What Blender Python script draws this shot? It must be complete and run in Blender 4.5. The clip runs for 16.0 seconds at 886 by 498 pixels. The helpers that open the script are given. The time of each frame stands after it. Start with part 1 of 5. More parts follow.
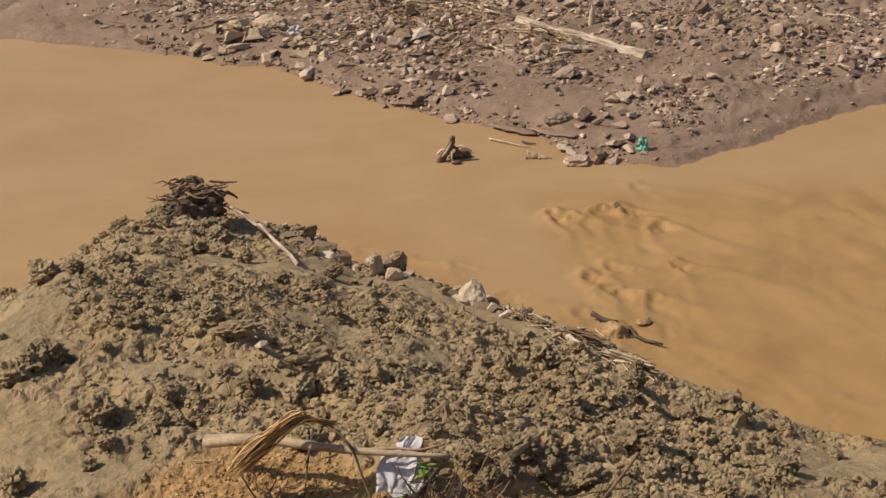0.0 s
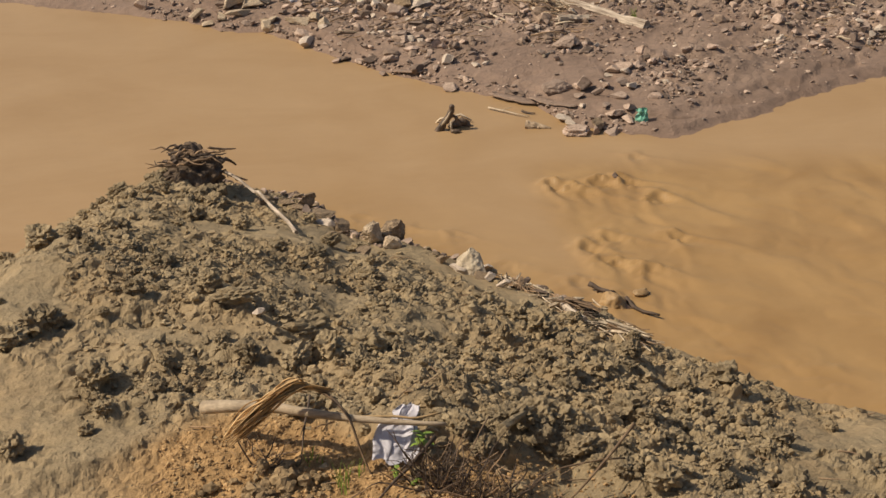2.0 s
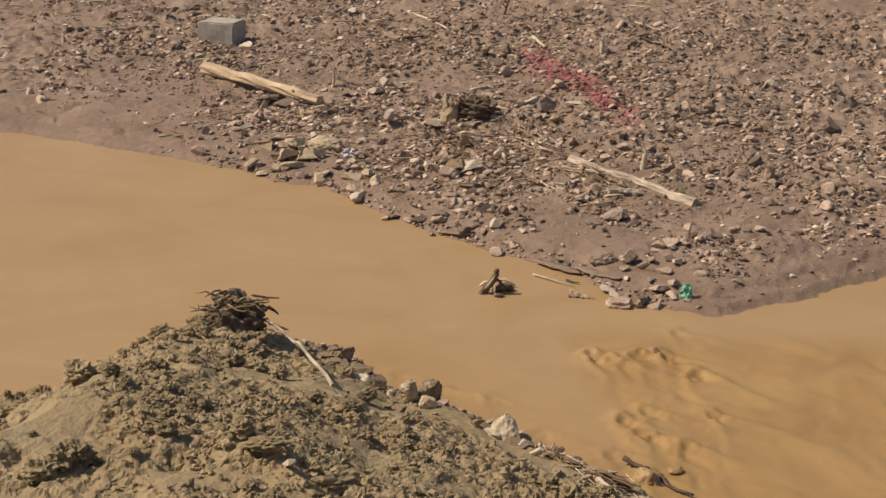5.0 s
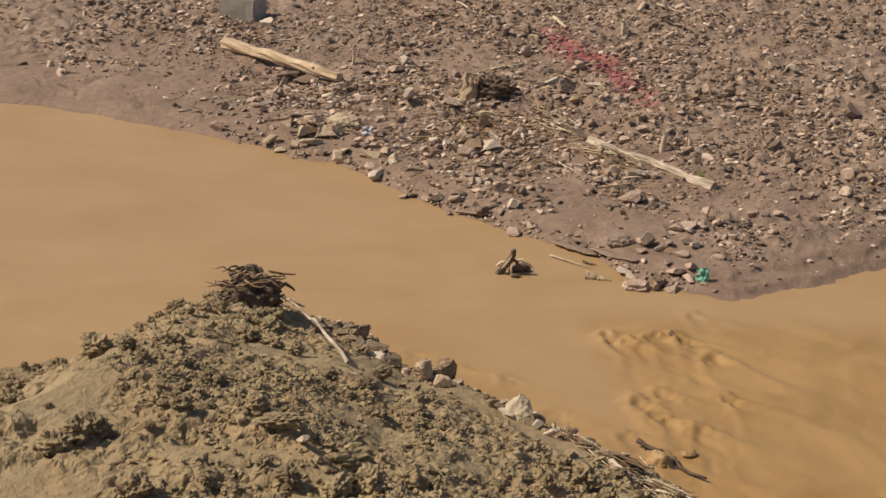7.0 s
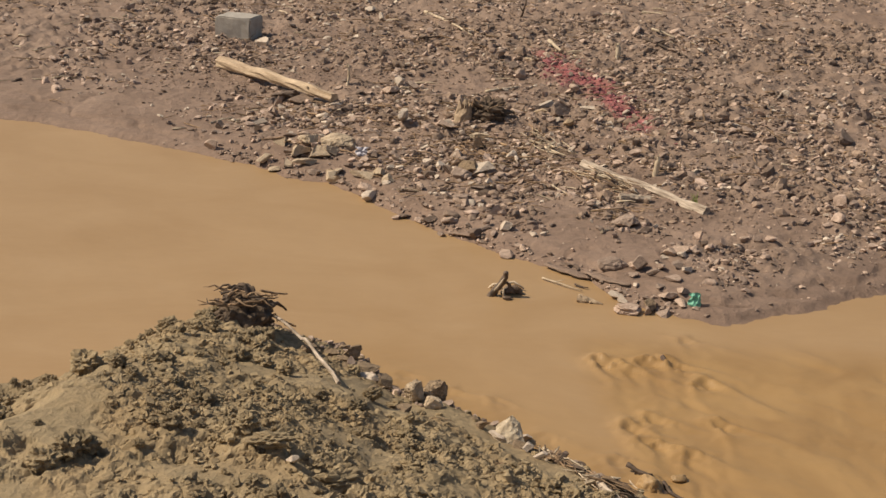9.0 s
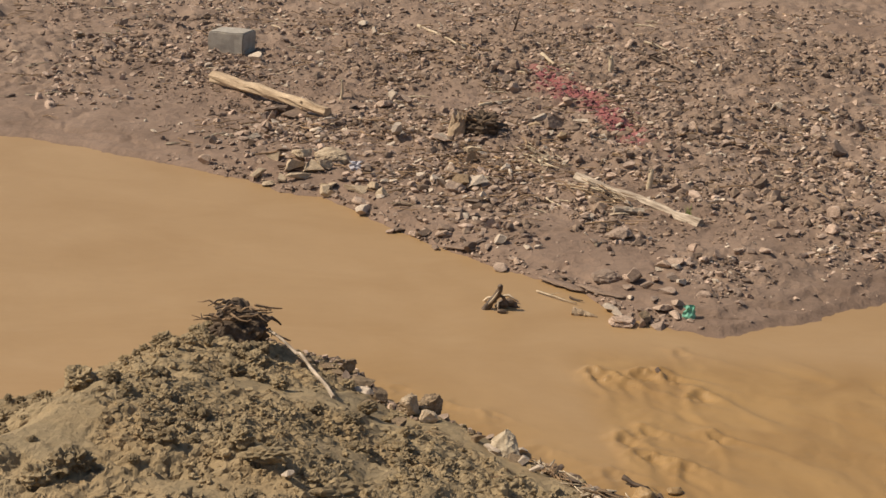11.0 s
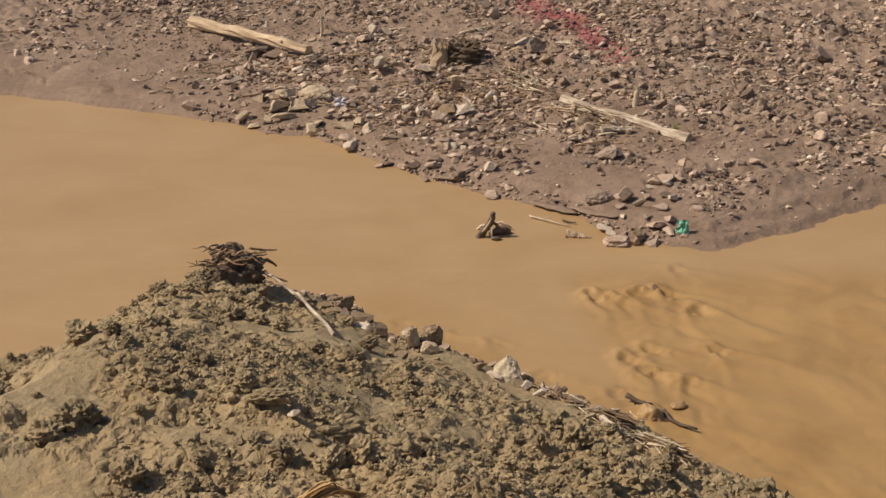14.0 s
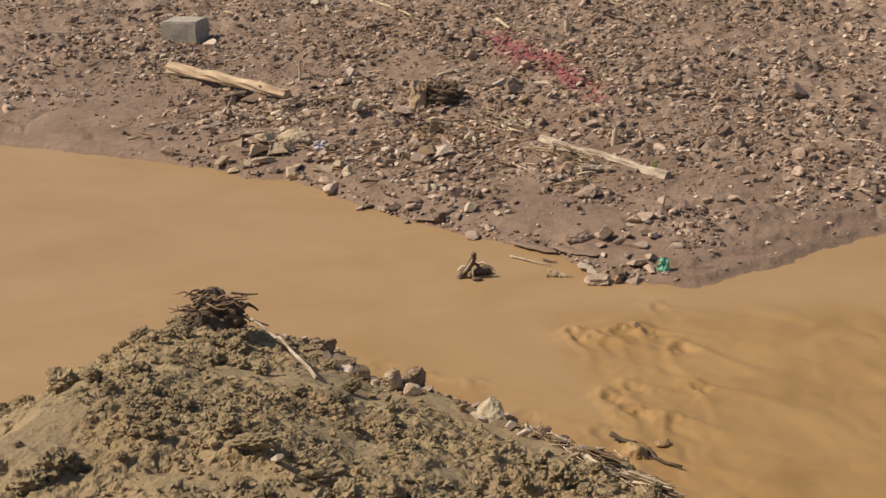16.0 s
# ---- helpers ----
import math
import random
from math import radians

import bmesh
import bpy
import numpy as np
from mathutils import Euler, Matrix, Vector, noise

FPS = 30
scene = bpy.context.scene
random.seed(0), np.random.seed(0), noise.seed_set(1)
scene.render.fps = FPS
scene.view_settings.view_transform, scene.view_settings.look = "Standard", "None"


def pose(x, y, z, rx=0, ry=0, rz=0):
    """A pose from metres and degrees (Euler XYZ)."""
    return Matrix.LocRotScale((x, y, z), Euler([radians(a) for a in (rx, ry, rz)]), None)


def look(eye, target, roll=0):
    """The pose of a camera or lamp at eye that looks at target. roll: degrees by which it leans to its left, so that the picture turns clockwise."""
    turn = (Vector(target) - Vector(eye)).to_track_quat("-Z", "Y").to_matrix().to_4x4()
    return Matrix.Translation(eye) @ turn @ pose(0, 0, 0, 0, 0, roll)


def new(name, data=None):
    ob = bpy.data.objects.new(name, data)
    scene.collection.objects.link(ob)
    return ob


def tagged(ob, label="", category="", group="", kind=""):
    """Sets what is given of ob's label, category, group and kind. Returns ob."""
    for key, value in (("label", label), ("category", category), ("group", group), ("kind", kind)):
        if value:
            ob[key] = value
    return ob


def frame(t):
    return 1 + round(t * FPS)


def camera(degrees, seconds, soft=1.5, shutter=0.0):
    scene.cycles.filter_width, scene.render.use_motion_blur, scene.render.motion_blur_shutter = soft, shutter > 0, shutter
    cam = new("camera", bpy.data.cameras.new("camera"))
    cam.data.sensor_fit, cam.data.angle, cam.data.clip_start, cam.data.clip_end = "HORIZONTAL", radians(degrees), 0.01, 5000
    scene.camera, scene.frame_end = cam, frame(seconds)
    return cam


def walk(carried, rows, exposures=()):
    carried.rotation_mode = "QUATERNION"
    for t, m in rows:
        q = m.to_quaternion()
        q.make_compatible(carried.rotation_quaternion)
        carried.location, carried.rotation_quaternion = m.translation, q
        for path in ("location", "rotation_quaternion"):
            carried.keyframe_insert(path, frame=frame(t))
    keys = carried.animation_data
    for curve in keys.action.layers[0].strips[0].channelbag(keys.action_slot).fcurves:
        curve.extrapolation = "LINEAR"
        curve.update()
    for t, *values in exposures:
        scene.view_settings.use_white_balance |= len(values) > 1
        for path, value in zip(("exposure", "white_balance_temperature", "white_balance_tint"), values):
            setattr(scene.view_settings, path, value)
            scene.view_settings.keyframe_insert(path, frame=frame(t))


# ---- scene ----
cam = camera(32.0, 16.0, soft=1.5)
EYE = (0.0, 0.0, 5.0)
# seconds, yaw, pitch, roll: the camera stands in one spot on the upper bank and pans
ROWS = [
    (0.0, 0.016, -22.978, -2.728),
    (0.5, -0.001, -23.583, -2.397),
    (1.0, 0.109, -24.137, -2.548),
    (1.5, 0.088, -24.155, -2.446),
    (2.0, -0.008, -24.136, -2.161),
    (2.5, 0.039, -23.291, -1.700),
    (3.0, -0.842, -22.494, -0.970),
    (3.5, -0.943, -20.750, 0.892),
    (4.0, -0.864, -20.799, 1.494),
    (4.5, 1.128, -18.265, 1.124),
    (5.0, 1.560, -18.133, 1.163),
    (5.2, 2.523, -18.456, 0.889),
    (7.3, 2.006, -19.127, 2.116),
    (7.5, 1.680, -19.463, 1.975),
    (8.0, 1.814, -19.018, 1.950),
    (8.5, 1.892, -18.449, 2.320),
    (9.0, 1.946, -18.113, 2.737),
    (9.5, 1.578, -17.674, 2.907),
    (9.7, 1.471, -17.538, 2.826),
    (11.8, 1.922, -17.795, 2.221),
    (12.0, 1.702, -18.184, 1.930),
    (12.5, 1.320, -18.863, 0.870),
    (13.0, 1.386, -19.725, 0.091),
    (13.5, 1.349, -19.974, -0.506),
    (14.0, 1.420, -20.159, -1.107),
    (14.5, 1.394, -20.171, -1.390),
    (15.0, 1.379, -19.775, -1.568),
    (15.5, 0.879, -19.152, -1.744),
    (16.0, 0.638, -18.648, -1.781),
]


def aim(yaw, pitch, roll):
    a, p = radians(yaw), radians(pitch)
    way = Vector((-math.sin(a) * math.cos(p), math.cos(a) * math.cos(p), math.sin(p)))
    return look(EYE, Vector(EYE) + way, roll)


walk(cam, [(t, aim(yaw, pitch, roll)) for t, yaw, pitch, roll in ROWS], [(0.0, 0.09, 6950, 10), (16.0, 0.09, 6950, 10)])

# ---- light: a clear day, the sun to the left ----
SUN_ELEVATION, SUN_AZIMUTH = 47.0, -90.0  # azimuth from +y towards +x
world = bpy.data.worlds.new("sky")
scene.world = world
world.use_nodes = True
wt = world.node_tree
sky = wt.nodes.new("ShaderNodeTexSky")
sky.sky_type, sky.sun_disc = "NISHITA", False
sky.sun_elevation, sky.sun_rotation = radians(SUN_ELEVATION), radians(SUN_AZIMUTH)
sky.dust_density = 2.0
wt.nodes["Background"].inputs[1].default_value = 0.085
wt.links.new(sky.outputs[0], wt.nodes["Background"].inputs[0])
sun = new("sun", bpy.data.lights.new("sun", "SUN"))
sun.data.energy, sun.data.angle, sun.data.color = 4.3, radians(0.55), (1.0, 0.90, 0.75)
e, a = radians(SUN_ELEVATION), radians(SUN_AZIMUTH)
sun_from = Vector((math.sin(a) * math.cos(e), math.cos(a) * math.cos(e), math.sin(e)))
sun.matrix_world = look(sun_from * 60, (0, 0, 0))

# ---- materials ----
def material(name):
    m = bpy.data.materials.new(name)
    m.use_nodes = True
    return m, m.node_tree.nodes, m.node_tree.links, m.node_tree.nodes["Principled BSDF"]


def texture(nodes, links, kind, scale, detail=4.0, rough=0.6, coords="Object", stretch=None):
    tc = nodes.new("ShaderNodeTexCoord")
    tex = nodes.new(kind)
    tex.inputs["Scale"].default_value = scale
    if kind == "ShaderNodeTexNoise":
        tex.inputs["Detail"].default_value, tex.inputs["Roughness"].default_value = detail, rough
    if stretch:
        mp = nodes.new("ShaderNodeMapping")
        mp.inputs["Scale"].default_value = stretch
        links.new(tc.outputs[coords], mp.inputs[0])
        links.new(mp.outputs[0], tex.inputs["Vector"])
    else:
        links.new(tc.outputs[coords], tex.inputs["Vector"])
    return tex


def ramp(nodes, links, value, stops):
    r = nodes.new("ShaderNodeValToRGB")
    els = r.color_ramp.elements
    while len(els) < len(stops):
        els.new(0.5)
    for el, (p, c) in zip(els, stops):
        el.position, el.color = p, (*c, 1)
    links.new(value, r.inputs[0])
    return r.outputs[0]


def mixed(nodes, links, fac, one, two, blend="MIX"):
    n = nodes.new("ShaderNodeMix")
    n.data_type, n.blend_type = "RGBA", blend
    for value, sock in ((fac, n.inputs[0]), (one, n.inputs[6]), (two, n.inputs[7])):
        if isinstance(value, (int, float)):
            sock.default_value = value
        elif isinstance(value, tuple):
            sock.default_value = (*value, 1)
        else:
            links.new(value, sock)
    return n.outputs[2]


def bumped(nodes, links, bsdf, height, strength, distance, normal=None):
    b = nodes.new("ShaderNodeBump")
    b.inputs["Strength"].default_value, b.inputs["Distance"].default_value = strength, distance
    links.new(height, b.inputs["Height"])
    if normal:
        links.new(normal, b.inputs["Normal"])
    links.new(b.outputs[0], bsdf.inputs["Normal"])
    return b.outputs[0]


def surface(name, dark, light, scale=8.0, rough=0.85, relief=0.01, stretch=None, vary=0.35, spec=0.3, fine=60.0, patch=None):
    """A natural surface: two scales of colour, fine relief, and a change of tone from object to object and piece to piece."""
    m, nodes, links, bsdf = material(name)
    broad = texture(nodes, links, "ShaderNodeTexNoise", scale, 6.0, 0.65, "Object", stretch)
    grain = texture(nodes, links, "ShaderNodeTexNoise", fine, 3.0, 0.7, "Object", stretch)
    col = ramp(nodes, links, broad.outputs[0], [(0.3, dark), (0.7, light)])
    if patch:
        tone = texture(nodes, links, "ShaderNodeTexNoise", 1.7, 4.0, 0.6)
        col = mixed(nodes, links, ramp(nodes, links, tone.outputs[0], [(0.46, (0.0,) * 3), (0.66, (0.45,) * 3)]), col, patch)
    col = mixed(nodes, links, 0.45, col, ramp(nodes, links, grain.outputs[0], [(0.3, (0.3, 0.3, 0.3)), (0.7, (0.75, 0.75, 0.75))]), "OVERLAY")
    info, geo = nodes.new("ShaderNodeObjectInfo"), nodes.new("ShaderNodeNewGeometry")
    add = nodes.new("ShaderNodeMath")
    add.operation = "ADD"
    links.new(info.outputs["Random"], add.inputs[0])
    links.new(geo.outputs["Random Per Island"], add.inputs[1])
    fr = nodes.new("ShaderNodeMath")
    fr.operation = "FRACT"
    links.new(add.outputs[0], fr.inputs[0])
    col = mixed(nodes, links, 1.0, col, ramp(nodes, links, fr.outputs[0], [(0.0, (1 - vary,) * 3), (1.0, (1 + vary * 0.6, 1 + vary * 0.57, 1 + vary * 0.5))]), "MULTIPLY")
    links.new(col, bsdf.inputs["Base Color"])
    bsdf.inputs["Roughness"].default_value = rough
    bsdf.inputs["Specular IOR Level"].default_value = spec
    bumped(nodes, links, bsdf, grain.outputs[0], 0.5, relief)
    return m


def ground_material():
    """Soil in four kinds, blended by what the ground is made of at each place: grey-olive mud, brown gravelly soil, yellow sand, and wet silt."""
    m, nodes, links, bsdf = material("soil")

    def kind(name):
        n = nodes.new("ShaderNodeAttribute")
        n.attribute_name = name
        return n.outputs["Fac"]

    broad = texture(nodes, links, "ShaderNodeTexNoise", 1.3, 6.0, 0.6).outputs[0]
    mid = texture(nodes, links, "ShaderNodeTexNoise", 14.0, 6.0, 0.7).outputs[0]
    fine = texture(nodes, links, "ShaderNodeTexNoise", 90.0, 4.0, 0.7).outputs[0]
    mud = ramp(nodes, links, broad, [(0.3, MUD_DARK), (0.7, MUD_LIGHT)])
    tone = texture(nodes, links, "ShaderNodeTexNoise", 1.7, 4.0, 0.6).outputs[0]
    mud = mixed(nodes, links, ramp(nodes, links, tone, [(0.46, (0.0,) * 3), (0.66, (0.45,) * 3)]), mud, MUD_WARM)
    soil = ramp(nodes, links, broad, [(0.3, SOIL_DARK), (0.7, SOIL_LIGHT)])
    sand = ramp(nodes, links, mid, [(0.3, SAND_DARK), (0.7, SAND_LIGHT)])
    col = mixed(nodes, links, kind("mud"), soil, mud)
    col = mixed(nodes, links, kind("sand"), col, sand)
    col = mixed(nodes, links, 0.55, col, ramp(nodes, links, mid, [(0.25, (0.3, 0.3, 0.3)), (0.75, (0.72, 0.7, 0.68))]), "OVERLAY")
    col = mixed(nodes, links, 0.35, col, ramp(nodes, links, fine, [(0.25, (0.28, 0.28, 0.28)), (0.75, (0.74, 0.74, 0.74))]), "OVERLAY")
    col = mixed(nodes, links, kind("wet"), col, mixed(nodes, links, 1.0, col, WET_TINT, "MULTIPLY"))
    dye = nodes.new("ShaderNodeMath")
    dye.operation = "MULTIPLY"
    links.new(kind("dye"), dye.inputs[0])
    links.new(ramp(nodes, links, mid, [(0.3, (0.35,) * 3), (0.65, (0.9,) * 3)]), dye.inputs[1])
    col = mixed(nodes, links, dye.outputs[0], col, DYE)
    links.new(col, bsdf.inputs["Base Color"])
    rough = nodes.new("ShaderNodeMapRange")
    rough.inputs[3].default_value, rough.inputs[4].default_value = 0.92, 0.72
    links.new(kind("wet"), rough.inputs[0])
    links.new(rough.outputs[0], bsdf.inputs["Roughness"])
    bsdf.inputs["Specular IOR Level"].default_value = 0.25
    n = bumped(nodes, links, bsdf, mid, 0.75, 0.035)
    bumped(nodes, links, bsdf, fine, 0.7, 0.008, n)
    return m


def water_material():
    """Silt-laden flood water: opaque, ochre, with a soft gloss and drifting swirls of silt."""
    m, nodes, links, bsdf = material("silty_water")
    swirl = texture(nodes, links, "ShaderNodeTexNoise", 0.55, 5.0, 0.55, "Object", (1.0, 1.6, 1.0))
    swirl.inputs["Distortion"].default_value = 1.2
    small = texture(nodes, links, "ShaderNodeTexNoise", 5.0, 5.0, 0.6, "Object", (1.0, 2.0, 1.0))
    col = ramp(nodes, links, swirl.outputs[0], [(0.3, WATER_DARK), (0.7, WATER_LIGHT)])
    stirred = nodes.new("ShaderNodeAttribute")
    stirred.attribute_name = "stirred"
    cloud = texture(nodes, links, "ShaderNodeTexNoise", 1.5, 4.0, 0.55, "Object", (1.0, 0.7, 1.0))
    cloud.inputs["Distortion"].default_value = 0.8
    col = mixed(nodes, links, stirred.outputs["Fac"], col, ramp(nodes, links, cloud.outputs[0], [(0.3, STIRRED_DARK), (0.62, STIRRED)]))
    col = mixed(nodes, links, 0.09, col, ramp(nodes, links, small.outputs[0], [(0.3, (0.4,) * 3), (0.7, (0.62,) * 3)]), "OVERLAY")
    links.new(col, bsdf.inputs["Base Color"])
    bsdf.inputs["Roughness"].default_value = 0.52
    bsdf.inputs["Specular IOR Level"].default_value = 0.3
    bumped(nodes, links, bsdf, small.outputs[0], 0.12, 0.03)
    return m


MUD_DARK, MUD_LIGHT = (0.235, 0.180, 0.106), (0.350, 0.270, 0.165)
MUD_WARM = (0.35, 0.245, 0.132)
SOIL_DARK, SOIL_LIGHT = (0.208, 0.146, 0.109), (0.298, 0.217, 0.166)
SAND_DARK, SAND_LIGHT = (0.26, 0.155, 0.066), (0.43, 0.275, 0.13)
STIRRED_DARK, STIRRED = (0.27, 0.158, 0.062), (0.335, 0.205, 0.085)
WET_TINT, DYE = (0.84, 0.79, 0.76), (0.34, 0.07, 0.085)
WATER_DARK, WATER_LIGHT = (0.312, 0.195, 0.092), (0.352, 0.229, 0.117)

M_SOIL = ground_material()
M_WATER = water_material()
M_CLOD = surface("mud_clods", (0.21, 0.16, 0.095), (0.385, 0.298, 0.182), 14.0, 0.9, 0.03, vary=0.3, patch=MUD_WARM)
M_STONE = surface("river_stone", (0.25, 0.178, 0.135), (0.52, 0.395, 0.315), 9.0, 0.88, 0.014, vary=0.5)
M_GRAVEL = surface("earthy_gravel", (0.22, 0.157, 0.122), (0.53, 0.40, 0.325), 11.0, 0.92, 0.014, vary=0.6)
M_PALE = surface("pale_stone", (0.37, 0.29, 0.225), (0.67, 0.565, 0.455), 14.0, 0.88, 0.012, vary=0.15)
M_WHITEROCK = surface("chalky_rock", (0.35, 0.275, 0.19), (0.64, 0.545, 0.41), 11.0, 0.9, 0.012, vary=0.1)
M_DARKSTONE = surface("dark_stone", (0.11, 0.077, 0.058), (0.25, 0.18, 0.135), 8.0, 0.8, 0.006, vary=0.3)
M_BROWNROCK = surface("brown_rock", (0.10, 0.069, 0.043), (0.40, 0.292, 0.188), 16.0, 0.9, 0.025, vary=0.1)
M_BUFF = surface("buff_rock", (0.29, 0.215, 0.145), (0.57, 0.455, 0.325), 14.0, 0.88, 0.012, vary=0.1)
M_TAN = surface("tan_stone", (0.27, 0.19, 0.12), (0.46, 0.345, 0.23), 10.0, 0.85, 0.006, vary=0.15)
M_BANKCLOD = surface("bank_earth", (0.165, 0.115, 0.084), (0.36, 0.262, 0.196), 14.0, 0.92, 0.015, vary=0.35)
M_DRIFT = surface("driftwood", (0.3, 0.23, 0.16), (0.62, 0.51, 0.37), 12.0, 0.8, 0.005, (1, 1, 0.12), 0.25)
M_BARK = surface("dark_wet_wood", (0.045, 0.032, 0.024), (0.13, 0.09, 0.065), 12.0, 0.75, 0.006, (1, 1, 0.2), 0.3)
M_TWIG = surface("dry_twig", (0.16, 0.1, 0.06), (0.38, 0.26, 0.16), 20.0, 0.85, 0.003, (1, 1, 0.2), 0.5)
M_GRIT = surface("sandy_crumb", (0.29, 0.18, 0.085), (0.5, 0.335, 0.17), 14.0, 0.95, 0.01, vary=0.4)
M_SHELFEARTH = surface("shelf_earth", (0.15, 0.103, 0.058), (0.33, 0.235, 0.13), 18.0, 0.95, 0.02, vary=0.3)
M_STRAW = surface("dry_leaf", (0.36, 0.22, 0.1), (0.62, 0.43, 0.22), 18.0, 0.7, 0.003, (1, 1, 0.1), 0.3)

# ---- terrain ----
NEAR_X, NEAR_Y = zip((-60, 8.0), (-6, 9.6), (-3.3, 11.2), (-2.75, 12.1), (-2.35, 12.8), (-2.0, 12.75), (-1.6, 12.3), (-1.16, 12.12), (-0.87, 11.7), (-0.67, 11.33), (-0.28, 11.1),
                     (0.18, 10.63), (0.47, 10.25), (0.71, 10.1), (1.09, 9.75), (1.28, 9.42), (2.2, 8.6), (4, 7.8), (60, 5.0))
FAR_X, FAR_Y = zip((-60, 27), (-6, 19.6), (-2.98, 18.15), (-2.5, 17.65), (-2, 17.55), (-1.6, 17.1), (-1, 16.3), (-0.4, 15.7), (0.12, 15.2), (0.55, 14.9),
                   (0.98, 14.55), (1.24, 14.0), (1.8, 13.65), (2.2, 13.5), (3, 14.0), (4, 14.8), (8, 16.5), (60, 22))
FOOT_X, FOOT_Y = zip((-60, 4.6), (-2, 5.6), (-1.25, 6.3), (-1.0, 6.42), (-0.8, 6.36), (-0.64, 6.3), (-0.53, 6.22), (-0.42, 6.1), (-0.31, 5.98), (-0.15, 5.92), (0.12, 5.98), (0.25, 6.04), (0.41, 6.1), (0.53, 6.12), (0.66, 6.08), (0.78, 5.95), (1.0, 5.75), (2, 5.4), (60, 5.0))


def lattice(i, j, seed):
    h = (i.astype(np.int64) * 374761393 + j.astype(np.int64) * 668265263 + seed * 974634541) & 0xFFFFFFFF
    h = ((h ^ (h >> 13)) * 1274126177) & 0xFFFFFFFF
    h = ((h ^ (h >> 16)) * 2246822519) & 0xFFFFFFFF
    return ((h ^ (h >> 15)) & 0xFFFFFF) / float(0xFFFFFF)


def smooth_noise(x, y, seed):
    i, j = np.floor(x), np.floor(y)
    u, v = x - i, y - j
    u, v = u * u * (3 - 2 * u), v * v * (3 - 2 * v)
    a, b, c, d = (lattice(i + p, j + q, seed) for p, q in ((0, 0), (1, 0), (0, 1), (1, 1)))
    return (a * (1 - u) + b * u) * (1 - v) + (c * (1 - u) + d * u) * v - 0.5


def layered(x, y, seed, octaves=4):
    return sum(smooth_noise(x * 2**k, y * 2**k, seed + k) * 0.5**k for k in range(octaves))


def lumps(x, y, cell, seed, share=0.8):
    """Rounded lumps, one in most cells of a jittered grid: their height over the ground, 0 to 1."""
    x = x / cell + 0.7 * smooth_noise(x / cell * 1.7, y / cell * 1.7, seed + 50)
    y = y / cell + 0.7 * smooth_noise(x * 1.7, y / cell * 1.7, seed + 51)
    i, j, best = np.floor(x), np.floor(y), np.zeros_like(x)
    for p in (-1, 0, 1):
        for q in (-1, 0, 1):
            a, b = i + p, j + q
            dx, dy = x - a - lattice(a, b, seed), y - b - lattice(a, b, seed + 1)
            size = lattice(a, b, seed + 2)
            r = 0.35 + 0.45 * size
            k = np.clip(1 - (dx * dx + dy * dy) / (r * r), 0, 1)
            best = np.maximum(best, np.where(lattice(a, b, seed + 3) < share, k * (0.35 + 0.65 * size), 0))
    return best


def step(v, a, b):
    k = np.clip((v - a) / (b - a), 0, 1)
    return k * k * (3 - 2 * k)


